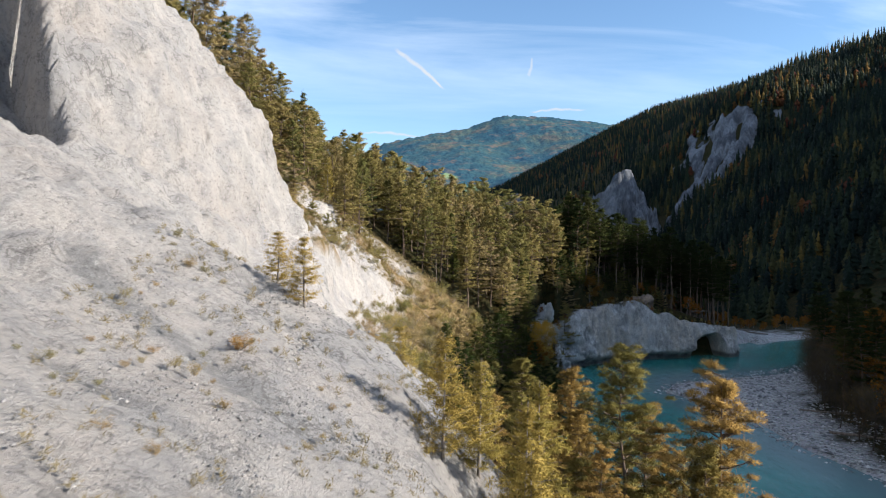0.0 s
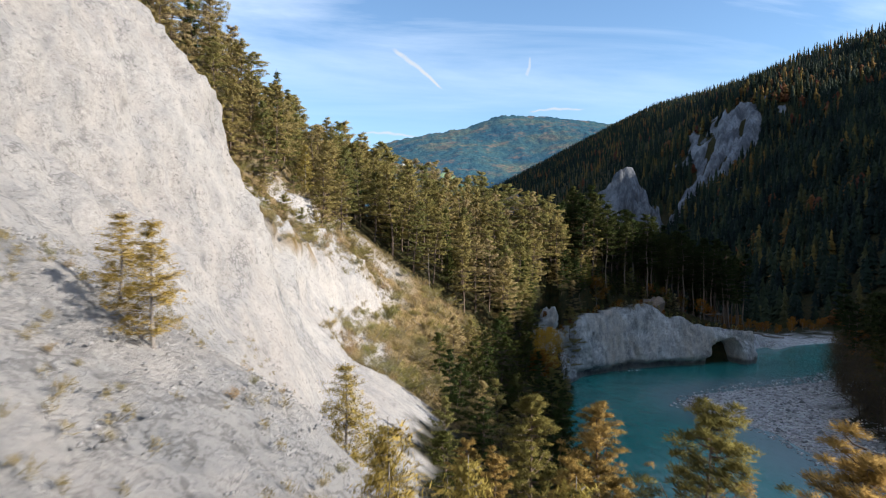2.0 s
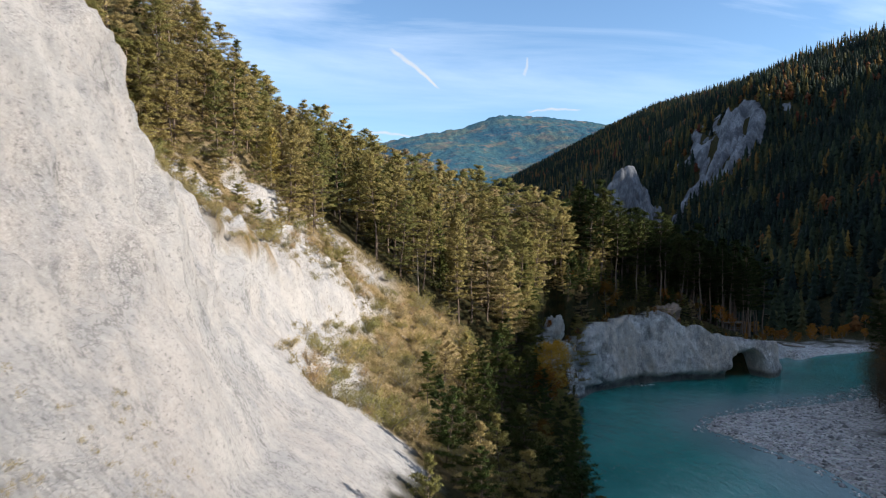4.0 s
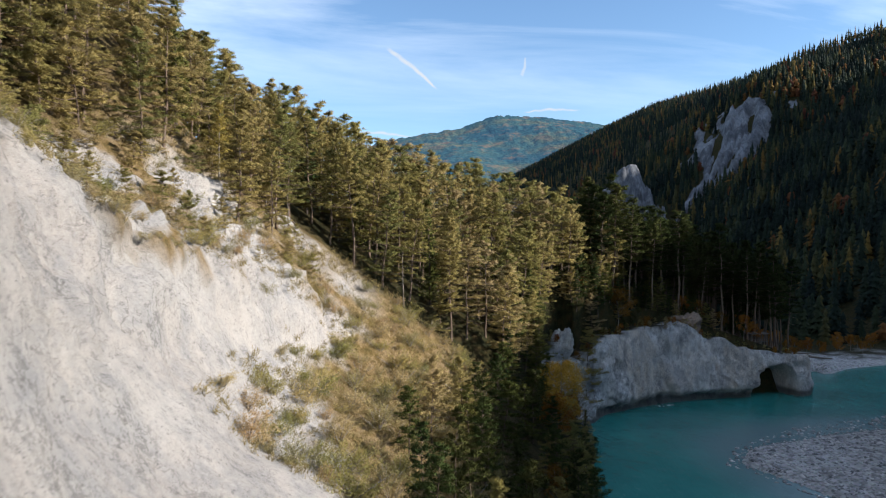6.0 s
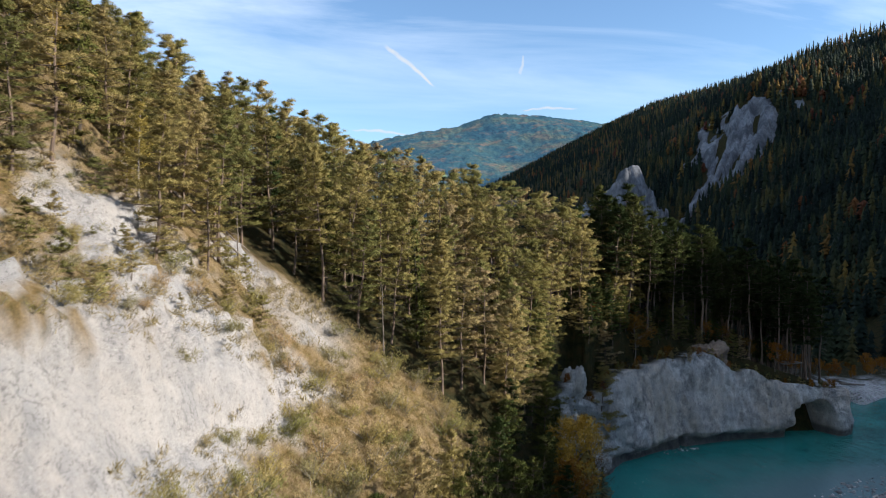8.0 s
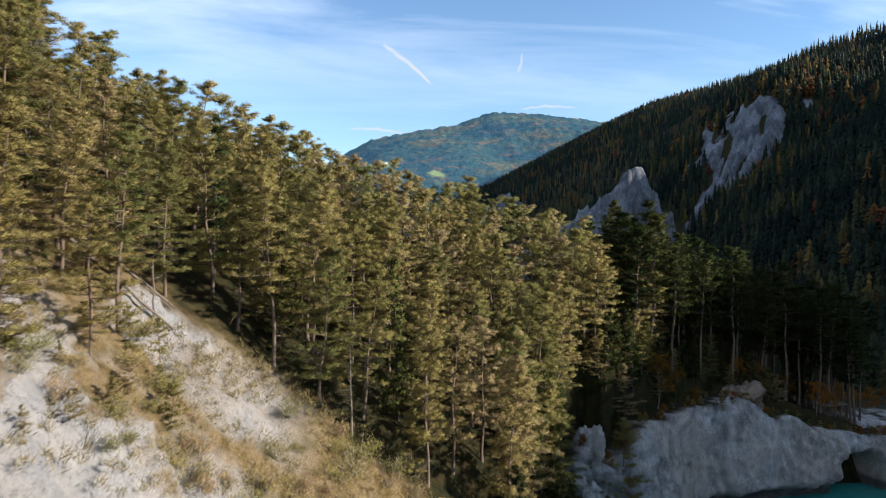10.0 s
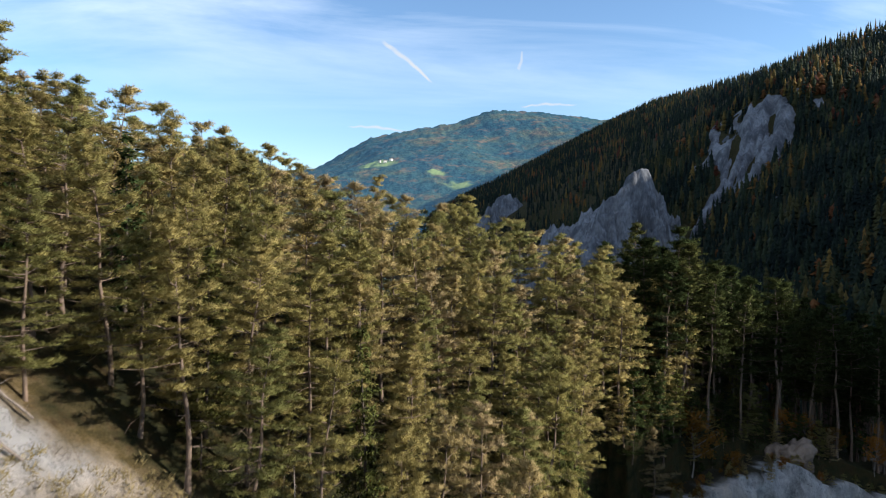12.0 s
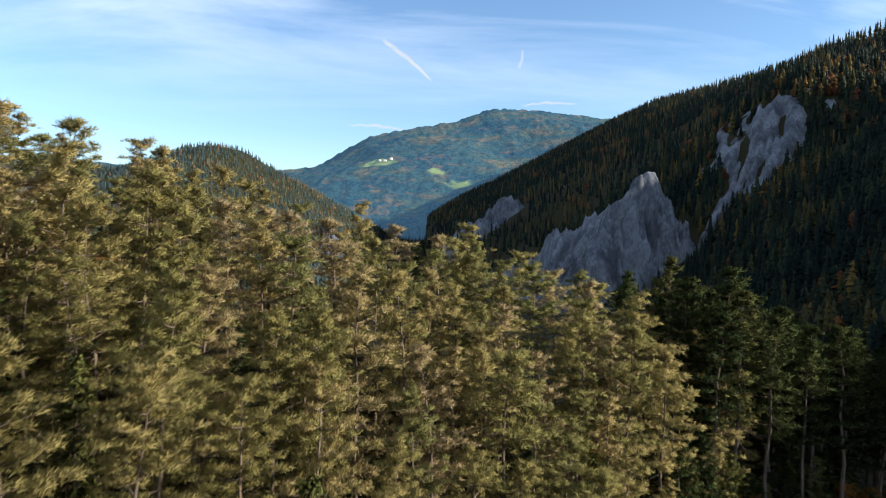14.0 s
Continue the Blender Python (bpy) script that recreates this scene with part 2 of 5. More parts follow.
def rock_colour(nt, pale, warm, grey):
    big = noise_node(nt, 0.09, 5, 0.6)
    mid = noise_node(nt, 0.55, 8, 0.7, stretch=(1, 1, 0.45))
    fine = noise_node(nt, 5.0, 6, 0.75)
    a = blend(nt, ramp(nt, big.outputs["Fac"], ((0.38, (0, 0, 0)), (0.62, (1, 1, 1)))), pale, warm)
    b = blend(nt, ramp(nt, mid.outputs["Fac"], ((0.42, (0, 0, 0)), (0.66, (0.85, 0.85, 0.85)))), a, grey)
    return blend(nt, 0.45, b, ramp(nt, fine.outputs["Fac"], ((0.3, (0.55, 0.55, 0.55)), (0.5, (1, 1, 1)), (0.75, (1.1, 1.1, 1.1)))), "MULTIPLY"), mid, fine


def ground_material():
    m, nt, bsdf = material("ground_cover")
    rock, mid, fine = rock_colour(nt, (0.50, 0.472, 0.445), (0.455, 0.415, 0.385), (0.315, 0.31, 0.31))
    g1 = noise_node(nt, 0.7, 7, 0.65)
    g2 = noise_node(nt, 6.0, 5, 0.7)
    floor_ = ramp(nt, g1.outputs["Fac"], ((0.32, (0.010, 0.012, 0.005)), (0.48, (0.028, 0.028, 0.009)), (0.6, (0.045, 0.032, 0.011)), (0.75, (0.025, 0.016, 0.009))))
    gold = ramp(nt, g1.outputs["Fac"], ((0.3, (0.10, 0.08, 0.028)), (0.44, (0.185, 0.125, 0.05)), (0.55, (0.27, 0.195, 0.105)), (0.63, (0.22, 0.15, 0.07)), (0.74, (0.12, 0.08, 0.032))))
    grain = ramp(nt, g2.outputs["Fac"], ((0.3, (0.5, 0.5, 0.5)), (0.6, (1.15, 1.15, 1.15))))
    gravel_n = nt.nodes.new("ShaderNodeTexVoronoi")
    gravel_n.inputs["Scale"].default_value = 2.6
    co = nt.nodes.new("ShaderNodeTexCoord")
    nt.links.new(co.outputs["Object"], gravel_n.inputs["Vector"])
    gravel = blend(nt, 0.7, ramp(nt, g1.outputs["Fac"], ((0.35, (0.20, 0.204, 0.21)), (0.65, (0.36, 0.36, 0.365)))), gravel_n.outputs["Color"], "OVERLAY")
    sat = nt.nodes.new("ShaderNodeHueSaturation")
    sat.inputs["Saturation"].default_value = 0.12
    nt.links.new(gravel, sat.inputs["Color"])
    c = blend(nt, attribute(nt, "gold"), floor_, gold)
    c = blend(nt, 0.7, c, grain, "MULTIPLY")
    c = blend(nt, attribute(nt, "gravel"), c, sat.outputs[0])
    runs = noise_node(nt, 1.1, 6, 0.65, stretch=(0.35, 1.5, 0.35))
    rock = blend(nt, ramp(nt, runs.outputs["Fac"], ((0.5, (0, 0, 0)), (0.7, (0.55, 0.55, 0.55)))), rock, (0.42, 0.395, 0.365))
    rock = blend(nt, attribute(nt, "grey"), rock, blend(nt, g2.outputs["Fac"], (0.13, 0.135, 0.14), (0.30, 0.30, 0.30)))
    # pits, stones and hair cracks in the loose rock
    pits = noise_node(nt, 2.4, 9, 0.8)
    rock = blend(nt, ramp(nt, pits.outputs["Fac"], ((0.36, (0.85, 0.85, 0.85)), (0.455, (0, 0, 0)))), rock, (0.17, 0.168, 0.166))
    rock = blend(nt, ramp(nt, pits.outputs["Fac"], ((0.54, (0, 0, 0)), (0.66, (0.75, 0.75, 0.75)))), rock, (0.52, 0.505, 0.48))
    weather = noise_node(nt, 0.16, 7, 0.7, stretch=(1, 1, 0.6))
    rock = blend(nt, ramp(nt, weather.outputs["Fac"], ((0.50, (0, 0, 0)), (0.64, (0.6, 0.6, 0.6)))), rock, (0.33, 0.33, 0.335))
    for scale, thin in ((0.22, 0.010), (0.7, 0.012)):
        line = noise_node(nt, scale, 5, 0.62, stretch=(1, 1.3, 0.7))
        off = nt.nodes.new("ShaderNodeMath")
        off.operation = "COMPARE"
        off.inputs[1].default_value, off.inputs[2].default_value = 0.5, thin
        nt.links.new(line.outputs["Fac"], off.inputs[0])
        gap = nt.nodes.new("ShaderNodeMath")
        gap.operation = "MULTIPLY"
        nt.links.new(off.outputs[0], gap.inputs[0])
        nt.links.new(ramp(nt, weather.outputs["Fac"], ((0.44, (0, 0, 0)), (0.58, (0.55, 0.55, 0.55)))), gap.inputs[1])
        rock = blend(nt, gap.outputs[0], rock, (0.15, 0.145, 0.14))
    c = blend(nt, attribute(nt, "rock"), c, rock)
    nt.links.new(c, bsdf.inputs["Base Color"])
    bsdf.inputs["Roughness"].default_value = 0.95
    bsdf.inputs["Specular IOR Level"].default_value = 0.15
    add = nt.nodes.new("ShaderNodeMath")
    add.operation = "ADD"
    nt.links.new(mid.outputs["Fac"], add.inputs[0])
    mulf = nt.nodes.new("ShaderNodeMath")
    mulf.operation = "MULTIPLY"
    mulf.inputs[1].default_value = 0.6
    nt.links.new(fine.outputs["Fac"], mulf.inputs[0])
    nt.links.new(mulf.outputs[0], add.inputs[1])
    pitted = nt.nodes.new("ShaderNodeMath")
    pitted.operation = "MULTIPLY_ADD"
    pitted.inputs[1].default_value = 0.7
    nt.links.new(pits.outputs["Fac"], pitted.inputs[0])
    nt.links.new(add.outputs[0], pitted.inputs[2])
    bump(nt, bsdf, pitted.outputs[0], 0.9, 0.6)
    return m


def rock_material(name, pale, warm, grey):
    m, nt, bsdf = material(name)
    c, mid, fine = rock_colour(nt, pale, warm, grey)
    chute = noise_node(nt, 0.07, 8, 0.75, stretch=(1, 1, 0.25))
    c = blend(nt, ramp(nt, chute.outputs["Fac"], ((0.40, (0.85, 0.85, 0.85)), (0.56, (0, 0, 0)))), c, tuple(0.55 * g for g in grey))
    nt.links.new(c, bsdf.inputs["Base Color"])
    bsdf.inputs["Roughness"].default_value = 0.95
    bsdf.inputs["Specular IOR Level"].default_value = 0.15
    bump(nt, bsdf, mid.outputs["Fac"], 0.6, 0.5)
    return m


def leaf_material(name, stops, through_light=0.3):
    """stops: colours between which the plants of one kind vary."""
    m, nt, bsdf = material(name)
    info = nt.nodes.new("ShaderNodeObjectInfo")
    n = noise_node(nt, 0.9, 4, 0.6)
    n2 = noise_node(nt, 7.0, 2, 0.5)
    add = nt.nodes.new("ShaderNodeMath")
    add.operation = "MULTIPLY_ADD"
    add.inputs[1].default_value = 0.72
    nt.links.new(info.outputs["Random"], add.inputs[0])
    half = nt.nodes.new("ShaderNodeMath")
    half.operation = "MULTIPLY"
    half.inputs[1].default_value = 0.3
    nt.links.new(n.outputs["Fac"], half.inputs[0])
    nt.links.new(half.outputs[0], add.inputs[2])
    c = ramp(nt, add.outputs[0], stops)
    c = blend(nt, 0.4, c, ramp(nt, n2.outputs["Fac"], ((0.3, (0.55, 0.55, 0.55)), (0.65, (1.2, 1.2, 1.2)))), "MULTIPLY")
    nt.links.new(c, bsdf.inputs["Base Color"])
    bsdf.inputs["Roughness"].default_value = 0.95
    bsdf.inputs["Specular IOR Level"].default_value = 0.02
    tr = nt.nodes.new("ShaderNodeBsdfTranslucent")
    nt.links.new(c, tr.inputs["Color"])
    mx = nt.nodes.new("ShaderNodeMixShader")
    mx.inputs[0].default_value = through_light
    nt.links.new(bsdf.outputs[0], mx.inputs[1])
    nt.links.new(tr.outputs[0], mx.inputs[2])
    nt.links.new(mx.outputs[0], nt.nodes["Material Output"].inputs["Surface"])
    return m


def bark_material(name, low, high):
    m, nt, bsdf = material(name)
    n = noise_node(nt, 3.0, 6, 0.7, stretch=(1, 1, 0.25))
    nt.links.new(ramp(nt, n.outputs["Fac"], ((0.35, low), (0.65, high))), bsdf.inputs["Base Color"])
    bsdf.inputs["Roughness"].default_value = 0.9
    bump(nt, bsdf, n.outputs["Fac"], 0.8, 0.05)
    return m


def water_material():
    m, nt, bsdf = material("glacial_water")
    n = noise_node(nt, 0.35, 6, 0.65, stretch=(1.6, 0.6, 1))
    big = noise_node(nt, 0.05, 4, 0.6)
    foam = noise_node(nt, 0.9, 8, 0.8, stretch=(1.8, 0.7, 1))
    c = ramp(nt, big.outputs["Fac"], ((0.35, (0.010, 0.125, 0.115)), (0.65, (0.025, 0.18, 0.165))))
    shallow = attribute(nt, "shallow")
    c = blend(nt, shallow, c, (0.10, 0.17, 0.18))
    fm = nt.nodes.new("ShaderNodeMath")
    fm.operation = "MULTIPLY"
    nt.links.new(ramp(nt, foam.outputs["Fac"], ((0.60, (0, 0, 0)), (0.74, (0.8, 0.8, 0.8)))), fm.inputs[0])
    nt.links.new(attribute(nt, "riffle"), fm.inputs[1])
    c = blend(nt, fm.outputs[0], c, (0.55, 0.62, 0.62))
    nt.links.new(c, bsdf.inputs["Base Color"])
    bsdf.inputs["Roughness"].default_value = 0.16
    bsdf.inputs["IOR"].default_value = 1.33
    bump(nt, bsdf, n.outputs["Fac"], 0.5, 0.35)
    return m


GROUND = ground_material()
def stained_material():
    """Grey river rock with tan streaks and a dark band above the water, part damp stain, part painted undercut shade.
    """
    m, nt, bsdf = material("river_cliff_rock")
    c, mid, fine = rock_colour(nt, (0.80, 0.81, 0.82), (0.68, 0.62, 0.55), (0.36, 0.375, 0.395))
    streak = noise_node(nt, 0.22, 9, 0.75, stretch=(1, 1, 0.6))
    c = blend(nt, ramp(nt, streak.outputs["Fac"], ((0.52, (0, 0, 0)), (0.66, (0.45, 0.45, 0.45)))), c, (0.45, 0.37, 0.28))
    c = blend(nt, ramp(nt, streak.outputs["Fac"], ((0.36, (0.75, 0.75, 0.75)), (0.49, (0, 0, 0)))), c, (0.15, 0.155, 0.17))
    pits = noise_node(nt, 3.0, 9, 0.85, stretch=(1, 1, 0.8))
    c = blend(nt, ramp(nt, pits.outputs["Fac"], ((0.36, (0.9, 0.9, 0.9)), (0.46, (0, 0, 0)))), c, (0.18, 0.184, 0.195))
    c = blend(nt, ramp(nt, pits.outputs["Fac"], ((0.54, (0, 0, 0)), (0.66, (0.8, 0.8, 0.8)))), c, (0.75, 0.75, 0.73))
    # waterline stain together with the undercut's shade, painted as one dark band
    c = blend(nt, attribute(nt, "wet_shade"), c, (0.03, 0.032, 0.031))
    c = blend(nt, attribute(nt, "turf"), c, (0.035, 0.03, 0.013))
    nt.links.new(c, bsdf.inputs["Base Color"])
    bsdf.inputs["Roughness"].default_value = 0.85
    bsdf.inputs["Specular IOR Level"].default_value = 0.2
    both = nt.nodes.new("ShaderNodeMath")
    both.operation = "ADD"
    nt.links.new(mid.outputs["Fac"], both.inputs[0])
    nt.links.new(fine.outputs["Fac"], both.inputs[1])
    bump(nt, bsdf, both.outputs[0], 1.0, 0.9)
    return m


CLIFF_GREY = stained_material()
SCAR = rock_material("scar_rock", (0.22, 0.235, 0.26), (0.165, 0.17, 0.18), (0.08, 0.088, 0.105))
PINE = leaf_material("pine_needles", ((0.12, (0.19, 0.195, 0.07)), (0.4, (0.29, 0.255, 0.09)), (0.65, (0.38, 0.305, 0.12)), (0.88, (0.43, 0.33, 0.18))), 0.42)
# pine needles darkened so that their colour carries the promontory's shade
SHADE_PINE = leaf_material("shade_dark_pine_needles", ((0.1, (0.028, 0.042, 0.016)), (0.5, (0.045, 0.058, 0.02)), (0.9, (0.075, 0.078, 0.026))), 0.2)
GOLD_PINE = leaf_material("golden_pine_needles", ((0.12, (0.20, 0.185, 0.06)), (0.45, (0.31, 0.225, 0.068)), (0.85, (0.41, 0.265, 0.09))), 0.35)
DARK_BARK = bark_material("shaded_bark", (0.022, 0.017, 0.013), (0.06, 0.042, 0.03))
SPRUCE = leaf_material("spruce_needles", ((0.1, (0.035, 0.055, 0.02)), (0.5, (0.065, 0.085, 0.026)), (0.9, (0.12, 0.12, 0.034))), 0.25)
LARCH = leaf_material("larch_needles", ((0.1, (0.33, 0.275, 0.075)), (0.5, (0.40, 0.30, 0.085)), (0.9, (0.46, 0.31, 0.085))), 0.35)
RUSSET = leaf_material("autumn_leaves", ((0.1, (0.10, 0.075, 0.02)), (0.4, (0.22, 0.10, 0.02)), (0.7, (0.26, 0.12, 0.025)), (0.95, (0.20, 0.07, 0.02))), 0.35)
TAWNY = leaf_material("tawny_leaves", ((0.1, (0.32, 0.19, 0.06)), (0.9, (0.42, 0.24, 0.08))), 0.3)
SHRUB = leaf_material("shrub_leaves", ((0.1, (0.19, 0.18, 0.075)), (0.5, (0.30, 0.25, 0.12)), (0.9, (0.38, 0.25, 0.13))), 0.3)
GOLDEN = leaf_material("golden_leaves", ((0.1, (0.42, 0.26, 0.05)), (0.9, (0.52, 0.32, 0.06))), 0.3)
PINE_BARK = bark_material("pine_bark", (0.06, 0.045, 0.035), (0.17, 0.115, 0.08))
GREY_BARK = bark_material("grey_bark", (0.12, 0.10, 0.085), (0.30, 0.27, 0.24))
WATER = water_material()


# ---- ground sheet ----
def spaced(parts):
    """Coordinates from (start, stop, step) runs."""
    return np.unique(np.round(np.concatenate([np.arange(a, b, s) for a, b, s in parts]), 3))


def widening(start, stop, step, growth):
    vals, v = [], start
    while abs(v) < abs(stop):
        vals.append(v)
        v += math.copysign(step, stop)
        step *= growth
    return np.array(vals + [stop])


FAR_Y = 1950.0
gx = np.unique(np.concatenate([widening(-46, -4600, 1.6, 1.07), spaced(((-46, -28, 0.9), (-28, 3, 0.42), (3, 50, 1.3), (50, 120, 2.0))), widening(120, 4600, 2.6, 1.045)]))
gy = np.unique(np.concatenate([widening(-20, -900, 2.5, 1.12), spaced(((-20, 5, 1.2), (5, 86, 0.45), (86, 138, 0.6), (138, 240, 1.5))), widening(240, FAR_Y, 2.2, 1.04)]))


def cliff_relief(x, y, z):
    """Gullies, ribs and lumps of the pale cliff, in metres outward."""
    ribs = 1 - 2 * np.abs(fbm(y / 4.2 + 0.2 * x, z / 12, x / 9, 4, 0.6, 31))
    lumps = fbm(x / 2.2, y / 2.2, z / 3.0, 4, 0.55, 37)
    gully = -np.abs(fbm(y / 9 + 0.1 * z, z / 30, 0, 3, 0.5, 41))
    return 0.65 * ribs + 0.65 * lumps + 1.1 * gully


def bank_line(y):
    """Where the gravel bar ends and the wooded bank begins."""
    return np.interp(y, (80, 99, 118, 164, 180), (69, 71, 74.5, 99.5, 112))


def covers(x, y, z):
    """How far each vertex is bare rock, golden grass, gravel."""
    xr, xb, xc, xt, zt = (station(y, c) for c in (1, 2, 4, 6, 7))
    n = fbm(x / 5, y / 5, 0, 4, 0.6, 51)
    top = np.where(y < 77, -90, xt - 1.5)
    rock = smooth(-1.0, 1.0, x - top + 2.2 * n) * smooth(1.5, -1.5, x - xb - np.interp(y, (36, 50, 90, 105, 112, 118, 124), (3.5, 7.5, 8.5, 3.2, 0.6, -2.2, -3.6)) + 2.0 * n) * smooth(127, 122, y + 2 * n)
    patches = smooth(-0.4, -0.05, fbm(x / 2.6, y / 4.5, 0, 4, 0.6, 57)) * smooth(-15, -8, x - xt) * smooth(77, 84, y) * smooth(126, 118, y) * (x < xt)
    slide_y = 132.5 + 0.12 * (x + 4)
    slide = smooth(5.2, 3.2, np.abs(y - slide_y) + 1.2 * n) * smooth(-14, -11.8, x + n) * smooth(3, -4, x) * (0.88 + 0.4 * n)
    rock = np.clip(np.maximum(np.maximum(rock, patches), slide * 0.9), 0, 1)
    gold = smooth(84, 100, y) * smooth(139, 135, y + 2 * n) * smooth(-34, -20, x) * smooth(22, 8, x + 4 * n)
    d = river_distance(x, y)
    gravel = smooth(-3, 0, d) * np.where(y < 176, smooth(44, 52, x) * smooth(2.0, -2.0, x - bank_line(y) + 3 * n), smooth(98, 101, x) * smooth(183, 190, y) * smooth(14, 8, d + 5 * n) * smooth(160, 135, x))
    return rock, np.clip(gold, 0, 1), np.clip(gravel, 0, 1)


def runnel(x, y):
    """Gravel runnels down the scree: their cover and depth."""
    cover, depth = 0, 0
    for ax, ay, bx, by, wide in ((-13, 24.4, -1.5, 18.4, 0.45), (-12, 32.0, -2.0, 25.0, 0.22), (-9.5, 17.0, -1.0, 12.5, 0.25)):
        ex, ey = bx - ax, by - ay
        u = np.clip(((x - ax) * ex + (y - ay) * ey) / (ex * ex + ey * ey), 0, 1)
        far = np.hypot(x - ax - u * ex, y - ay - u * ey) + 0.25 * fbm(x / 1.2, y / 1.2, 0, 3, 0.5, 43)
        cover = np.maximum(cover, smooth(wide * 1.7, wide * 0.6, far) * 0.75)
        depth = np.maximum(depth, smooth(wide * 2.2, 0.0, far))
    return cover, depth


def build_ground():
    X, Y = np.meshgrid(gx, gy)
    Z = land(X, Y)
    rock, gold, gravel = covers(X, Y, Z)
    bare = rock * smooth(-60, -35, X) * (Y < 140)
    lift = bare * cliff_relief(X, Y, Z) * (0.28 + 0.72 * smooth(0.5, -2.5, X - station(Y, 4))) * smooth(0, 14, station(Y, 2) + 8 - X)
    lift = lift - 0.35 * runnel(X, Y)[1]
    sx = np.gradient(Z, axis=1) / np.gradient(gx)[None, :]
    tilt = np.clip(np.abs(sx), 0, 1.6)
    Xd, Zd = X + lift * 0.6 * tilt / 1.2, Z + lift * 0.7
    verts = np.stack([Xd, Y, Zd], -1).reshape(-1, 3)
    ny, nx = X.shape
    idx = np.arange(nx * ny).reshape(ny, nx)
    quads = np.stack([idx[:-1, :-1], idx[:-1, 1:], idx[1:, 1:], idx[1:, :-1]], -1).reshape(-1, 4)
    me = make_mesh("ground", verts, quads)
    shade_smooth(me)
    layer(me, "rock", rock)
    layer(me, "gold", gold)
    layer(me, "grey", runnel(X, Y)[0])
    layer(me, "gravel", gravel)
    me.materials.append(GROUND)
    return tagged(new("ground", me), "valley floor and slopes of pale cliff, scree, gravel and forest soil", "ground", kind="structure")


ground = build_ground()


def distance_material():
    m, nt, bsdf = material("hazed_mountains")
    n = noise_node(nt, 0.0035, 7, 0.6)
    n2 = noise_node(nt, 0.085, 4, 0.8, stretch=(1, 0.5, 0.6))
    # bluish stops put part of the aerial haze into the base colour
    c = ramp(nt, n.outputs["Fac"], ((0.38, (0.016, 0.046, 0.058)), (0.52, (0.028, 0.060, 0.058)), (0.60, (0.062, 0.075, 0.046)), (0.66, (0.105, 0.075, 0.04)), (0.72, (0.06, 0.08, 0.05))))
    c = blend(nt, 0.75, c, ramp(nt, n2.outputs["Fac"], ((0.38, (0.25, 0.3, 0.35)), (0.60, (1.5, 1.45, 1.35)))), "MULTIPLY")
    rust = noise_node(nt, 0.012, 5, 0.7)
    c = blend(nt, ramp(nt, rust.outputs["Fac"], ((0.53, (0, 0, 0)), (0.66, (0.65, 0.65, 0.65)))), c, (0.17, 0.10, 0.05))
    c = blend(nt, attribute(nt, "meadow"), c, (0.17, 0.22, 0.08))
    nt.links.new(c, bsdf.inputs["Base Color"])
    bsdf.inputs["Roughness"].default_value = 1.0
    bsdf.inputs["Specular IOR Level"].default_value = 0.0
    # a faint blue glow stands in for the rest of the haze
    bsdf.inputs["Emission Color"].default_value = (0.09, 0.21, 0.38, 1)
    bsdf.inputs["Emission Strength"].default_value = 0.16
    bump(nt, bsdf, n2.outputs["Fac"], 1.0, 5.0)
    return m


MEADOWS = ((-130, 3000, 85, 70), (200, 2580, 50, 60), (120, 2760, 34, 40))  # clearings: x, y and spreads


def build_backdrop():
    xs, ys = np.linspace(-2600, 3200, 520), np.linspace(FAR_Y - 30, 4900, 170)
    X, Y = np.meshgrid(xs, ys)
    Z = np.maximum(far_hills(X, Y), right_land(X, Y, np.full(X.shape, 500.0)) * smooth(3600, 2600, Y)) + 5 * fbm(X / 22, Y / 45, 0, 2, 0.6, 15) - 3
    Z[0] = -10.0  # the front edge dips below the valley floor
    idx = np.arange(X.size).reshape(X.shape)
    quads = np.stack([idx[:-1, :-1], idx[:-1, 1:], idx[1:, 1:], idx[1:, :-1]], -1).reshape(-1, 4)
    me = make_mesh("backdrop", np.stack([X, Y, Z], -1).reshape(-1, 3), quads)
    shade_smooth(me)
    meadow = smooth(0.5, 0.75, sum(bell(X, Y, *b) for b in MEADOWS) + 0.25 * fbm(X / 60, Y / 90, 0, 3, 0.6, 99))
    layer(me, "meadow", meadow)
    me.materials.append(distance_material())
    return tagged(new("backdrop", me), "wooded mountains far down the valley, tinted and glowing blue for haze", "mountains", kind="structure")


build_backdrop()


def build_water():
    xs, ys = np.arange(-5, 420, 4.0), np.arange(-250, 345, 4.0)
    X, Y = np.meshgrid(xs, ys)
    d = -river_distance(X, Y)
    shallow = smooth(16, 2, d) * smooth(44, 58, X) * smooth(176, 160, Y)
    riffle = 1.2 * bell(X, Y, 35, 140, 6, 20, 0) + 1.0 * bell(X, Y, 100, 184, 14, 7, 20) + 0.6 * bell(X, Y, 72, 174, 20, 7, 20) + 0.6
    idx = np.arange(X.size).reshape(X.shape)
    quads = np.stack([idx[:-1, :-1], idx[:-1, 1:], idx[1:, 1:], idx[1:, :-1]], -1).reshape(-1, 4)
    me = make_mesh("water", np.stack([X, Y, 0 * X], -1).reshape(-1, 3), quads)
    layer(me, "shallow", shallow)
    layer(me, "riffle", np.clip(riffle, 0, 1))
    shade_smooth(me)
    me.materials.append(WATER)
    return tagged(new("water", me), "milky turquoise glacial river with small riffles", "river", kind="structure")


water = build_water()


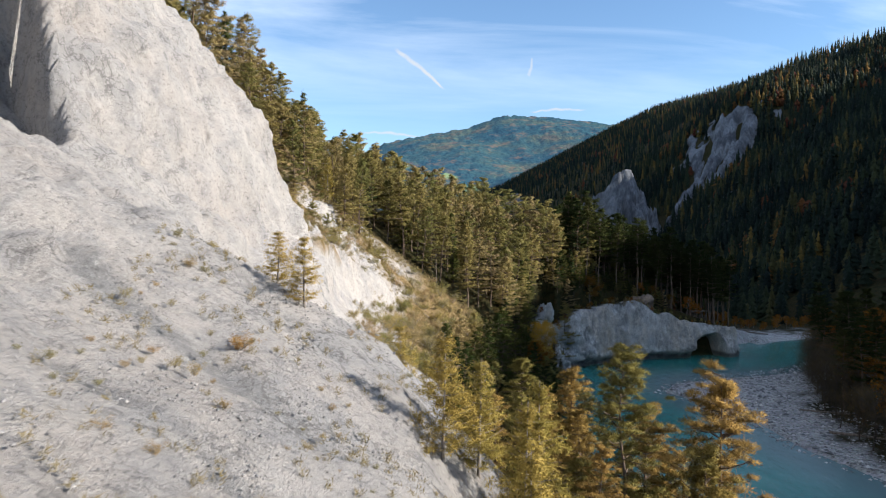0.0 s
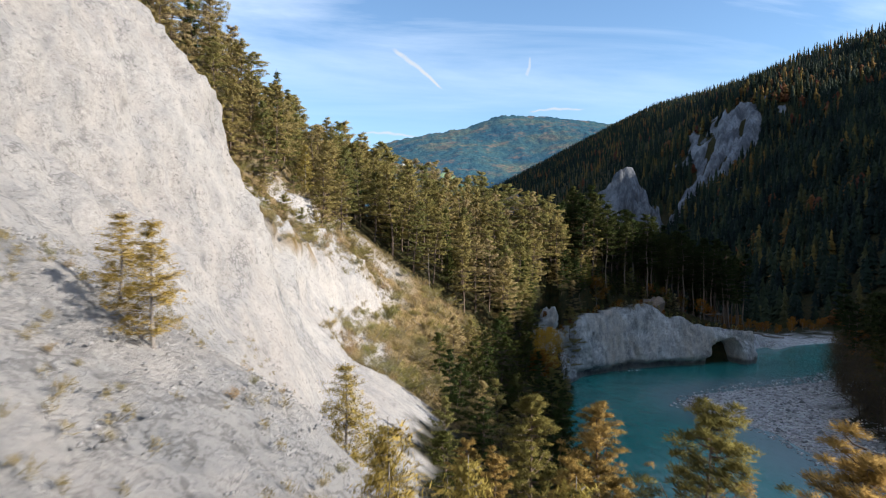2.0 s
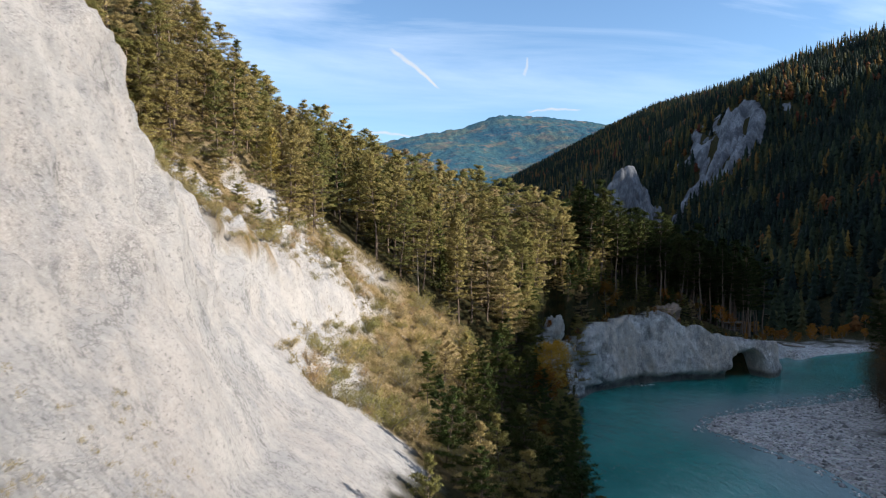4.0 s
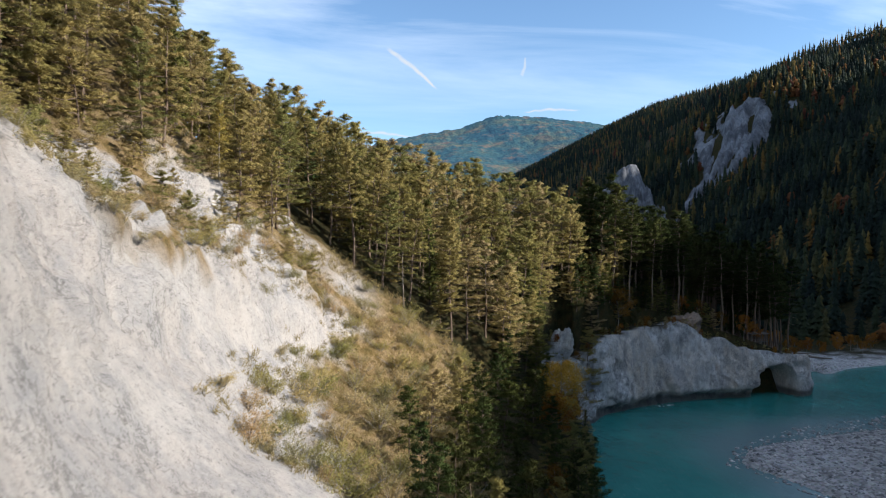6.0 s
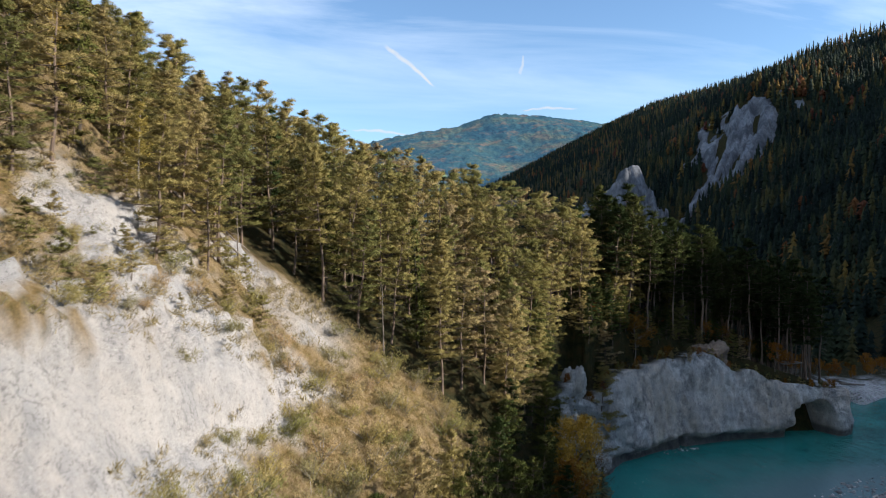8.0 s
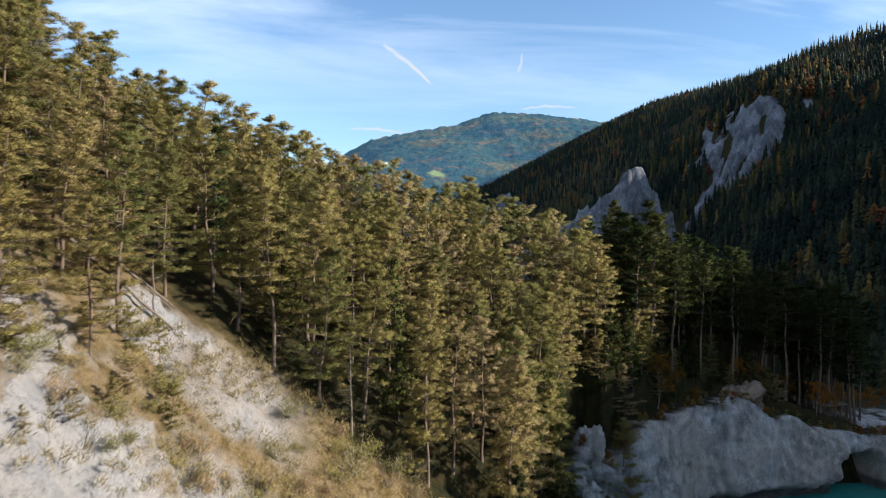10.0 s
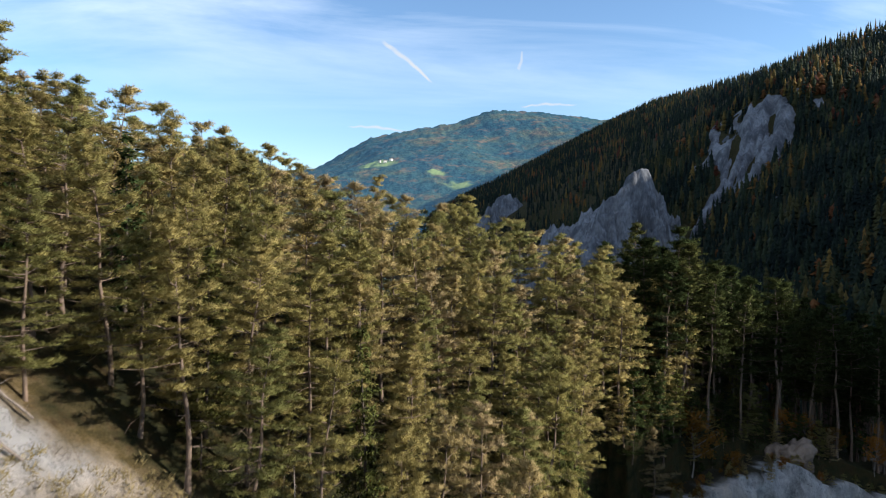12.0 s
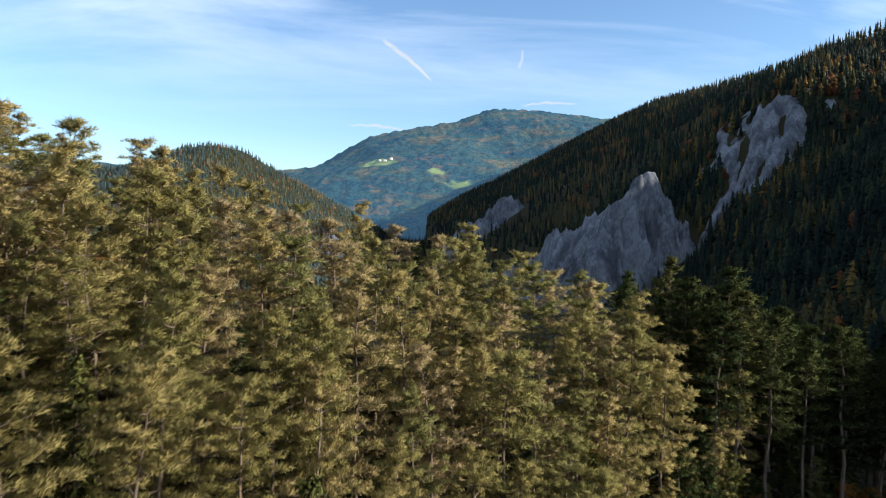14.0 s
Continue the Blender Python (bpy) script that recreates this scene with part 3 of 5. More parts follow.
# ---- trees ----
def tube(points, radii, sides=5):
    """A tapered tube along points: vertices and triangles."""
    pts = np.asarray(points, float)
    n = len(pts)
    way = np.gradient(pts, axis=0)
    way /= np.linalg.norm(way, axis=1)[:, None] + 1e-9
    ref = np.where(np.abs(way[:, 2:3]) > 0.9, np.array([[1.0, 0, 0]]), np.array([[0, 0, 1.0]]))
    u = np.cross(way, ref)
    u /= np.linalg.norm(u, axis=1)[:, None] + 1e-9
    v = np.cross(way, u)
    ang = np.arange(sides) * 2 * math.pi / sides
    ring = pts[:, None] + np.asarray(radii)[:, None, None] * (np.cos(ang)[None, :, None] * u[:, None] + np.sin(ang)[None, :, None] * v[:, None])
    idx = np.arange(n * sides).reshape(n, sides)
    a, b = idx[:-1], np.roll(idx[:-1], -1, 1)
    c, d = idx[1:], np.roll(idx[1:], -1, 1)
    return ring.reshape(-1, 3), np.concatenate([np.stack([a, b, d], -1).reshape(-1, 3), np.stack([a, d, c], -1).reshape(-1, 3)])


def gather(pieces):
    verts, faces, k = [], [], 0
    for v, f in pieces:
        verts.append(v)
        faces.append(f + k)
        k += len(v)
    return np.concatenate(verts), np.concatenate(faces)


def blades(rng, centres, count, length, width, up=0.35, spread=0.12, flat=1.0):
    """Slim triangles that spring from each centre."""
    n = len(centres) * count
    base = np.repeat(centres, count, 0) + rng.normal(0, spread, (n, 3))
    way = rng.normal(0, 1, (n, 3))
    way[:, 2] = way[:, 2] * flat + up
    way /= np.linalg.norm(way, axis=1)[:, None]
    side = np.cross(way, rng.normal(0, 1, (n, 3)))
    side /= np.linalg.norm(side, axis=1)[:, None] + 1e-9
    ln = length * rng.uniform(0.6, 1.25, (n, 1))
    wd = width * rng.uniform(0.7, 1.3, (n, 1))
    v = np.stack([base - side * wd, base + side * wd, base + way * ln], 1).reshape(-1, 3)
    return v, np.arange(n * 3).reshape(-1, 3)


def soft_normals(v, hubs, puff=0.7, radial=0.5, up=0.4):
    """One normal for each corner: out from its tuft, out from the trunk, and up."""
    mid = v.reshape(-1, 3, 3).mean(1)
    a = mid - hubs
    a /= np.linalg.norm(a, axis=1)[:, None] + 1e-6
    b = mid * np.array([1, 1, 0])
    b /= np.linalg.norm(b, axis=1)[:, None] + 1e-6
    n = puff * a + radial * b + np.array([0, 0, up])
    n /= np.linalg.norm(n, axis=1)[:, None] + 1e-6
    return np.repeat(n, 3, 0)


def pine_meshes(seed, height=17.0, crown_from=0.36, spread=2.6, boughs=40, count=110, needle=0.30, width=0.020, pad=0.54, dead=16):
    """A Scots pine: whorls of crooked boughs that carry flat, separate pads of needles."""
    rng = np.random.default_rng(seed)
    lean = rng.normal(0, 0.25, 2)
    hs = np.linspace(-0.6, height, 10)
    bend = np.stack([lean[0] * (hs / height) ** 2 * 2 + 0.12 * np.sin(hs * 0.7 + seed), lean[1] * (hs / height) ** 2 * 2 + 0.12 * np.cos(hs * 0.6 + seed), hs], 1)
    rad = np.maximum(0.0105 * height * (1 - hs / height) ** 0.8, 0.02)
    rad[0] *= 1.3
    wood, pads = [tube(bend, rad, 7)], []

    def root_at(h):
        return np.array([np.interp(h, hs, bend[:, 0]), np.interp(h, hs, bend[:, 1]), h])

    whorls = max(6, boughs // 4)
    for i in range(whorls):
        f = crown_from + (0.985 - crown_from) * (max(0.0, i + rng.uniform(-0.25, 0.25)) / (whorls - 1)) ** 0.9
        f = min(max(f, crown_from), 0.985)
        u = (f - crown_from) / (1 - crown_from)
        turn = rng.uniform(0, 6.28)
        n = 3 + int(rng.integers(0, 3))
        for j in range(n):
            if rng.random() < 0.08:
                continue
            reach = spread * (0.14 + 1.16 * (1 - u) ** 0.7 * min(1, 0.62 + 1.5 * u)) * rng.uniform(0.5, 1.22)
            az = turn + 6.28 * j / n + rng.normal(0, 0.35)
            h = f * height + rng.normal(0, 0.3)
            root = root_at(h)
            s = np.linspace(0, 1, 4)
            drop = rng.uniform(-0.35, 0.05) if u < 0.5 else rng.uniform(-0.05, 0.4)
            line = root + np.stack([math.cos(az) * reach * s, math.sin(az) * reach * s, reach * (drop * s + 0.24 * s ** 2)], 1)
            line[1:] += rng.normal(0, 0.07, (3, 3))
            wood.append(tube(line, np.linspace(0.05, 0.012, 4) * (0.6 + reach / 4), 3))
            side = np.array([-math.sin(az), math.cos(az), 0])
            for t in ((0.3, 0.48, 0.66, 0.84, 1.0) if reach > 0.5 * spread else (0.5, 0.78, 1.0)):
                at = root + (line[-1] - root) * t + np.array([0, 0, np.interp(t, s, line[:, 2] - root[2]) - (line[-1] - root)[2] * t])
                size = pad * rng.uniform(0.6, 1.25) * (0.72 + 0.28 * min(1, reach / spread))
                pads.append((*(at + side * rng.normal(0, 0.30 * reach * t) + np.array([0, 0, 0.10])), size))
    for k in range(4):
        pads.append((*(root_at(height - 0.05 - 0.32 * k) + rng.normal(0, 0.1, 3)), pad * (0.5 + 0.12 * k)))
    for i in range(dead):  # bare dead boughs below and inside the crown
        h = height * rng.uniform(0.12, crown_from + 0.22)
        az, reach = rng.uniform(0, 6.28), rng.uniform(0.5, 0.9 * spread)
        s = np.linspace(0, 1, 4)
        line = root_at(h) + np.stack([math.cos(az) * reach * s, math.sin(az) * reach * s, reach * (-0.35 * s ** 2)], 1) + rng.normal(0, 0.07, (4, 3)) * s[:, None]
        wood.append(tube(line, np.linspace(0.04, 0.01, 4), 3))
        fork = line[2] + rng.normal(0, 0.3, 3)
        wood.append(tube(np.stack([line[1], (line[1] + fork) / 2, fork]), (0.018, 0.012, 0.006), 3))
    P = np.array(pads)
    hubs = np.repeat(P[:, :3], count, 0)
    size = np.repeat(P[:, 3], count)[:, None]
    k = len(hubs)
    way = rng.normal(0, 1, (k, 3))
    way /= np.linalg.norm(way, axis=1)[:, None]
    way[:, 2] = np.where(way[:, 2] < -0.25, -0.4 * way[:, 2], way[:, 2])
    base = hubs + way * size * rng.random((k, 1)) ** 0.6 * np.array([1, 1, 0.62])
    point = way * np.array([1, 1, 0.5]) + np.array([0, 0, 0.35]) + rng.normal(0, 0.6, (k, 3))
    point /= np.linalg.norm(point, axis=1)[:, None]
    flank = np.cross(point, rng.normal(0, 1, (k, 3)))
    flank /= np.linalg.norm(flank, axis=1)[:, None] + 1e-9
    wd, ln = width * rng.uniform(0.7, 1.3, (k, 1)), needle * rng.uniform(0.6, 1.25, (k, 1))
    v = np.stack([base - flank * wd, base + flank * wd, base + point * ln], 1).reshape(-1, 3)
    return gather(wood), (v, np.arange(3 * k).reshape(-1, 3), soft_normals(v, hubs - np.array([0, 0, 0.12]), 1.0, 0.3, 0.25))


def spruce_meshes(seed, height=18.0, spread=2.3, tiers=24, per=7, count=5, needle=0.55, width=0.07, droop=-0.25):
    rng = np.random.default_rng(seed)
    hs = np.linspace(-0.6, height, 8)
    bend = np.stack([0.05 * np.sin(hs * 0.5 + seed), 0.05 * np.cos(hs * 0.4), hs], 1)
    wood, centres = [tube(bend, np.maximum(0.011 * height * (1 - hs / height), 0.012), 6)], []
    for i in range(tiers):
        f = 0.10 + 0.88 * (i + rng.uniform(-0.3, 0.3)) / tiers
        for j in range(per):
            az = rng.uniform(0, 6.28)
            reach = spread * (1 - f) ** 0.8 * rng.uniform(0.6, 1.15) + 0.15
            root = np.array([0, 0, f * height])
            s = np.linspace(0, 1, 4)
            line = root + np.stack([math.cos(az) * reach * s, math.sin(az) * reach * s, reach * (droop * s + 0.2 * s ** 2)], 1)
            if j < 3:
                wood.append(tube(line, np.linspace(0.035, 0.008, 4), 3))
            k = max(2, int(5 * reach / spread + 1))
            t = rng.uniform(0.2, 1.0, k)
            centres.append(root + (line[-1] - root) * t[:, None] + rng.normal(0, 0.12, (k, 3)) - np.array([0, 0, 0.06]))
    hubs = np.repeat(np.concatenate(centres), count, 0)
    v, f = blades(rng, hubs, 1, needle, width, up=-0.1, spread=0.1)
    return gather(wood), (v, f, soft_normals(v, hubs, 0.4, 0.7, 0.4))


def leafy_meshes(seed, height=7.0, spread=2.2, limbs=16, count=16, leaf=0.24, width=0.10, low=0.25):
    rng = np.random.default_rng(seed)
    hs = np.linspace(-0.4, height * 0.9, 7)
    bend = np.stack([0.15 * np.sin(hs * 0.8 + seed), 0.15 * np.cos(hs * 0.6 + seed), hs], 1)
    wood, centres = [tube(bend, np.maximum(0.012 * height * (1 - hs / height), 0.012), 5)], []
    for i in range(limbs):
        f = low + (0.9 - low) * i / limbs
        az = rng.uniform(0, 6.28)
        reach = spread * math.sin(math.pi * min(0.25 + 0.75 * f, 0.96)) * rng.uniform(0.6, 1.2)
        root = np.array([np.interp(f * height, hs, bend[:, 0]), np.interp(f * height, hs, bend[:, 1]), f * height])
        s = np.linspace(0, 1, 4)
        line = root + np.stack([math.cos(az) * reach * s, math.sin(az) * reach * s, reach * 0.8 * s], 1) + rng.normal(0, 0.05, (4, 3))
        wood.append(tube(line, np.linspace(0.04, 0.008, 4), 3))
        k = 7
        t = rng.uniform(0.3, 1.1, k)
        centres.append(root + (line[-1] - root) * t[:, None] + rng.normal(0, 0.28, (k, 3)))
    return gather(wood), blades(rng, np.concatenate(centres), count, leaf, width, up=0.1, spread=0.2)


def bush_meshes(seed, height=1.2, spread=0.9, count=800, leaf=0.15, width=0.015):
    rng = np.random.default_rng(seed)
    wood, centres = [], []
    for i in range(11):
        az, reach = rng.uniform(0, 6.28), spread * rng.uniform(0.4, 1.1)
        s = np.linspace(0, 1, 4)
        line = np.stack([math.cos(az) * reach * s, math.sin(az) * reach * s, -0.15 + (height * rng.uniform(0.6, 1.1) + 0.15) * s ** 0.8], 1)
        wood.append(tube(line, np.linspace(0.025, 0.006, 4), 3))
        t = rng.uniform(0.3, 1.05, 8)
        centres.append(line[0] + (line[-1] - line[0]) * t[:, None] + rng.normal(0, 0.12, (8, 3)))
    return gather(wood), blades(rng, np.concatenate(centres), count // 88 + 1, leaf, width, up=0.3, spread=0.1)


def thing_of(name, wood, crown, bark, leaves, label, category, group, wood_name="trunk", crown_name="crown"):
    root = tagged(new(name), label, category, group)
    for nm, (v, f, *normals), mat in ((wood_name, wood, bark), (crown_name, crown, leaves)):
        me = make_mesh(nm, v, f)
        if normals:
            shade_smooth(me)
            me.normals_split_custom_set_from_vertices([tuple(q) for q in normals[0].tolist()])
        me.materials.append(mat)
        ob = new(nm, me)
        ob.parent = root
    return root


def scatter(rng, box, gap, keep, tries=6000):
    """Spots in box (x0, x1, y0, y1), at least gap apart, where keep(x, y) is true."""
    cells, spots = {}, []
    for _ in range(tries):
        x, y = rng.uniform(box[0], box[1]), rng.uniform(box[2], box[3])
        i, j = int(x // gap), int(y // gap)
        if any((x - a) ** 2 + (y - b) ** 2 < gap * gap for di in (-1, 0, 1) for dj in (-1, 0, 1) for a, b in cells.get((i + di, j + dj), ())):
            continue
        if keep(x, y):
            cells.setdefault((i, j), []).append((x, y))
            spots.append((x, y))
    return spots


def forest(name, protos, spots, rng, low, high, sink=0.1):
    zs = land(np.array([s[0] for s in spots]), np.array([s[1] for s in spots]))
    for (x, y), z in zip(spots, zs):
        p = protos[rng.integers(len(protos))]
        s = rng.uniform(low, high)
        m = Matrix.Translation((x, y, z - sink)) @ Euler((rng.normal(0, 0.03), rng.normal(0, 0.03), rng.uniform(0, 6.28))).to_matrix().to_4x4()
        ob = copy_thing(p, m)
        ob.scale = (s * rng.uniform(0.95, 1.2), s * rng.uniform(0.95, 1.2), s)


def drop_proto(protos):
    for p in protos:
        for o in list(p.children_recursive) + [p]:
            bpy.data.objects.remove(o, do_unlink=True)


def pick(seed):
    return np.random.default_rng(seed)


# ---- river cliff ----
CLIFF_LINE = np.array([(24.0, 154.5), (28.5, 157.5), (33.0, 160.0), (36, 163), (40, 166.5), (44, 169.8), (52, 174.8), (60, 178.2), (69, 181.2), (80, 182.8), (88.5, 183.8), (93, 186), (95.5, 192), (98, 203)], float)
CLIFF_RIM = ((0, 8), (5, 13.5), (9, 15.8), (12, 14.5), (15.3, 12.0), (20, 13.5), (24.3, 15.5), (38, 15.8), (45, 16.8), (50, 14.3), (59, 11.6), (68, 9.4), (76, 8.8), (84, 7.8), (99, 5))


RIM = []  # spots along the cliff's turfy rim


def build_river_cliff():
    seg = np.hypot(*np.diff(CLIFF_LINE, axis=0).T)
    s = np.concatenate([[0], np.cumsum(seg)])
    us, vs = np.arange(0, s[-1], 0.34), np.linspace(0, 1, 64)
    px, py = np.interp(us, s, CLIFF_LINE[:, 0]), np.interp(us, s, CLIFF_LINE[:, 1])
    k = np.ones(9) / 9
    pad = lambda a: np.convolve(np.pad(a, 4, mode="edge"), k, "valid")
    px, py = pad(px), pad(py)
    tx, ty = np.gradient(px), np.gradient(py)
    ln = np.hypot(tx, ty)
    ox, oy = ty / ln, -tx / ln
    rim = np.interp(us, [r[0] for r in CLIFF_RIM], [r[1] for r in CLIFF_RIM]) + 0.5 * fbm(us / 4, 0, 0, 3, 0.5, 61)
    U, V = np.meshgrid(us, vs, indexing="ij")
    wall = np.clip(V / 0.86, 0, 1)
    back = np.clip((V - 0.86) / 0.14, 0, 1)
    Z = -1.0 + (rim[:, None] + 1.0) * wall ** 1.0 - 0.6 * back
    out = 1.0 - 0.13 * np.clip(Z, 0, 30) - 2.0 * smooth(2.7, 1.3, Z + 0.5 * fbm(U / 3, 0, 0, 2, 0.5, 63)) * smooth(17, 27, U) * smooth(74, 69, U) - 4.6 * back
    folds = fbm(U / 7 + Z / 25, Z / 22, 0, 3, 0.5, 67)
    ribs = 1 - 2 * np.abs(fbm(U / 2.6 + Z / 14, Z / 9, 0, 4, 0.6, 71))
    rugged = fbm(U / 1.3, Z / 1.6, 0, 4, 0.6, 73) * (0.28 + 1.1 * smooth(26, 12, U)) + 0.16 * fbm(U / 0.6, Z / 0.7, 0, 3, 0.6, 75) - 0.8 * smooth(0.10, 0.0, np.abs(fbm(U / 8 + Z / 16, Z / 26, 0, 3, 0.5, 77))) * smooth(60, 30, U)
    out = out + ((0.9 - 0.6 * smooth(30, 55, U)) * folds + 0.3 * ribs + rugged) * (1 - back) * smooth(-1, 3, Z)
    cave = smooth(1.0, 0.6, np.hypot((U - 68.6) / 5.6, Z / (7.6 + 0.5 * np.sin(U))))
    crack = smooth(1.0, 0.3, np.hypot((U - 40.5) / 0.7, (Z - 1.0) / 2.2))
    out = out - 7.5 * cave - 1.6 * crack
    X, Y = px[:, None] + ox[:, None] * out, py[:, None] + oy[:, None] * out
    idx = np.arange(U.size).reshape(U.shape)
    quads = np.stack([idx[:-1, :-1], idx[1:, :-1], idx[1:, 1:], idx[:-1, 1:]], -1).reshape(-1, 4)
    me = make_mesh("river_cliff", np.stack([X, Y, Z], -1).reshape(-1, 3), quads)
    layer(me, "wet_shade", smooth(1.9, 0.9, Z + 0.4 * fbm(U / 2, 0, 0, 3, 0.5, 65)) * 0.8)
    layer(me, "turf", smooth(0.85, 0.93, V + 0.05 * fbm(U / 1.5, 0, 0, 3, 0.6, 79)))
    me.materials.append(CLIFF_GREY)
    RIM.extend(zip(px - 2.2 * ox, py - 2.2 * oy, rim - 0.7))
    return tagged(new("river_cliff", me), "grey limestone river cliff with an undercut foot and a cave", "cliff", kind="structure")


build_river_cliff()


def rough_rock(name, size, seed, mat, cuts=5, jag=0.35):
    """One rugged boulder or outcrop mesh about its base."""
    bm = bmesh.new()
    bmesh.ops.create_icosphere(bm, subdivisions=cuts, radius=1.0)
    co = np.array([v.co[:] for v in bm.verts])
    n = fbm(co[:, 0] * 1.3, co[:, 1] * 1.3, co[:, 2] * 0.8, 5, 0.6, seed)
    co = co * (1 + jag * n)[:, None] * np.array(size)[None, :]
    for v, c in zip(bm.verts, co):
        v.co = c
    me = bpy.data.meshes.new(name)
    bm.to_mesh(me)
    bm.free()
    shade_smooth(me)
    me.materials.append(mat)
    return new(name, me)


def place_rock(name, x, y, z, size, seed, mat, label, turn=0.0, cuts=5, jag=0.35, category="rock", kind=""):
    ob = tagged(rough_rock(name, size, seed, mat, cuts, jag), label, category, kind=kind)
    ob.location, ob.rotation_euler = (x, y, z), (0, 0, turn)
    return ob


place_rock("rock_outcrop", 32.8, 161.8, 14.9, (1.7, 1.4, 2.5), 88, CLIFF_GREY, "pale upright limestone block above the river cliff", 0.5, jag=0.45)
place_rock("earth_knoll", 64.2, 184.6, 14.6, (4.6, 3.0, 3.0), 82, rock_material("rubble", (0.27, 0.205, 0.155), (0.22, 0.16, 0.115), (0.15, 0.12, 0.10)), "brown rubble knoll on the cliff rim", 0.4, jag=0.5)


# ---- bare faces on the far mountainside ----
def rock_face(name, cx, cy, along, across, turn, height, bulge, seed, label, shape):
    """A bare patch over the slope, about (cx, cy); shape(u, v) is positive inside it."""
    us, vs = np.linspace(-1, 1, 90), np.linspace(-1, 1, 70)
    U, V = np.meshgrid(us, vs, indexing="ij")
    c, s = math.cos(radians(turn)), math.sin(radians(turn))
    X = cx + U * along * c - V * across * s
    Y = cy + U * along * s + V * across * c
    inside = shape(U, V)
    flute = fbm(V * across / 9, U * along / 60, 0, 4, 0.55, seed)
    lump = fbm(X / 14, Y / 14, 0, 4, 0.55, seed + 5)
    Z = land(X, Y) + smooth(-0.02, 0.35, inside) * (height + bulge * np.clip(inside, 0, 1) + 4.5 * flute + 2.2 * lump - 6.0 * np.abs(fbm(V * across / 5, U * along / 40, 0, 4, 0.6, seed + 9))) - 6 * (1 - smooth(-0.05, 0.06, inside))
    idx = np.arange(U.size).reshape(U.shape)
    quads = np.stack([idx[:-1, :-1], idx[1:, :-1], idx[1:, 1:], idx[:-1, 1:]], -1).reshape(-1, 4)
    me = make_mesh(name, np.stack([X, Y, Z], -1).reshape(-1, 3), quads)
    shade_smooth(me)
    me.materials.append(SCAR)
    return tagged(new(name, me), label, "rock face", kind="structure")


def slab_shape(u, v):
    """Pointed at the top, broad below, with chutes running down from it."""
    wide = 0.60 * np.clip(1 - np.abs(u - 0.30) / 0.72, 0, 1) ** 0.55
    face = np.where(wide > 0, wide - np.abs(v + 0.10 * u), -0.3) * 1.5
    chute = (0.13 - np.abs(v - 0.30 + 0.30 * u)) * smooth(-1.0, -0.85, u) * smooth(0.3, 0.0, u) * 3.0
    return np.maximum(face, chute) + 0.12 * fbm(u * 3.5, v * 3.5, 0, 4, 0.6, 5)


rock_face("rock_slab", 275, 590, 86, 50, 56, 8.0, 3.0, 91, "grey bare rock slab high on the shaded mountainside", slab_shape)


def build_hump(name, cx, cy, z0, peak, slopes, seed, label):
    """A crag of four steep planes (slopes to -x, +x, -y, +y) that meet in crooked ridges, cut by gullies."""
    drop = peak - z0
    lx, rx, fy, by = (drop / q for q in slopes)
    us, vs = np.linspace(-1.05, 1.05, 120), np.linspace(-1.05, 1.05, 110)
    U, V = np.meshgrid(us, vs)
    X, Y = np.where(U < 0, U * lx, U * rx), np.where(V < 0, V * fy, V * by)
    wob = drop * 0.10 * fbm((cx + X) / (0.35 * drop), (cy + Y) / (0.35 * drop), 0, 4, 0.55, seed)
    fall = np.maximum(np.maximum(-X * slopes[0], X * slopes[1]) + wob, np.maximum(-Y * slopes[2], Y * slopes[3]) + 0.6 * drop * 0.10 * fbm(X / 9, Y / 30, 0, 3, 0.5, seed + 2))
    along = np.where(np.abs(X) * slopes[0] > np.abs(Y) * slopes[2], Y, X)
    gully = np.abs(fbm(along / (0.10 * drop), fall / (0.9 * drop), 0, 4, 0.6, seed + 4))
    fall = fall + drop * (0.16 * gully + 0.03 * fbm(X / 3, Y / 3, fall / 3, 3, 0.6, seed + 6)) * smooth(0.0, 0.25 * drop, fall)
    idx = np.arange(U.size).reshape(U.shape)
    quads = np.stack([idx[:-1, :-1], idx[:-1, 1:], idx[1:, 1:], idx[1:, :-1]], -1).reshape(-1, 4)
    me = make_mesh(name, np.stack([cx + X, cy + Y, peak - fall], -1).reshape(-1, 3), quads)
    me.materials.append(SCAR)
    return tagged(new(name, me), label, "rock", kind="structure")


build_hump("rock_pyramid", 184, 570, 0, 95, (0.95, 2.1, 1.7, 0.5), 101, "grey eroded rock pyramid at the mountain's foot")
build_hump("rock_spike", 134, 545, 0, 54, (1.7, 1.5, 1.9, 1.2), 104, "small pale rock spike beside the pyramid")
build_hump("rock_bluff", 140, 900, 20, 98, (0.8, 1.9, 1.5, 0.6), 107, "pale bluff on the wooded slope")
build_hump("rock_bluff", -85, 900, 0, 66, (1.3, 2.0, 1.9, 1.2), 110, "white fluted bluff in the forest")
build_hump("rock_bluff", -270, 1000, 40, 108, (1.3, 1.6, 1.6, 1.2), 113, "pale crag among far conifers")


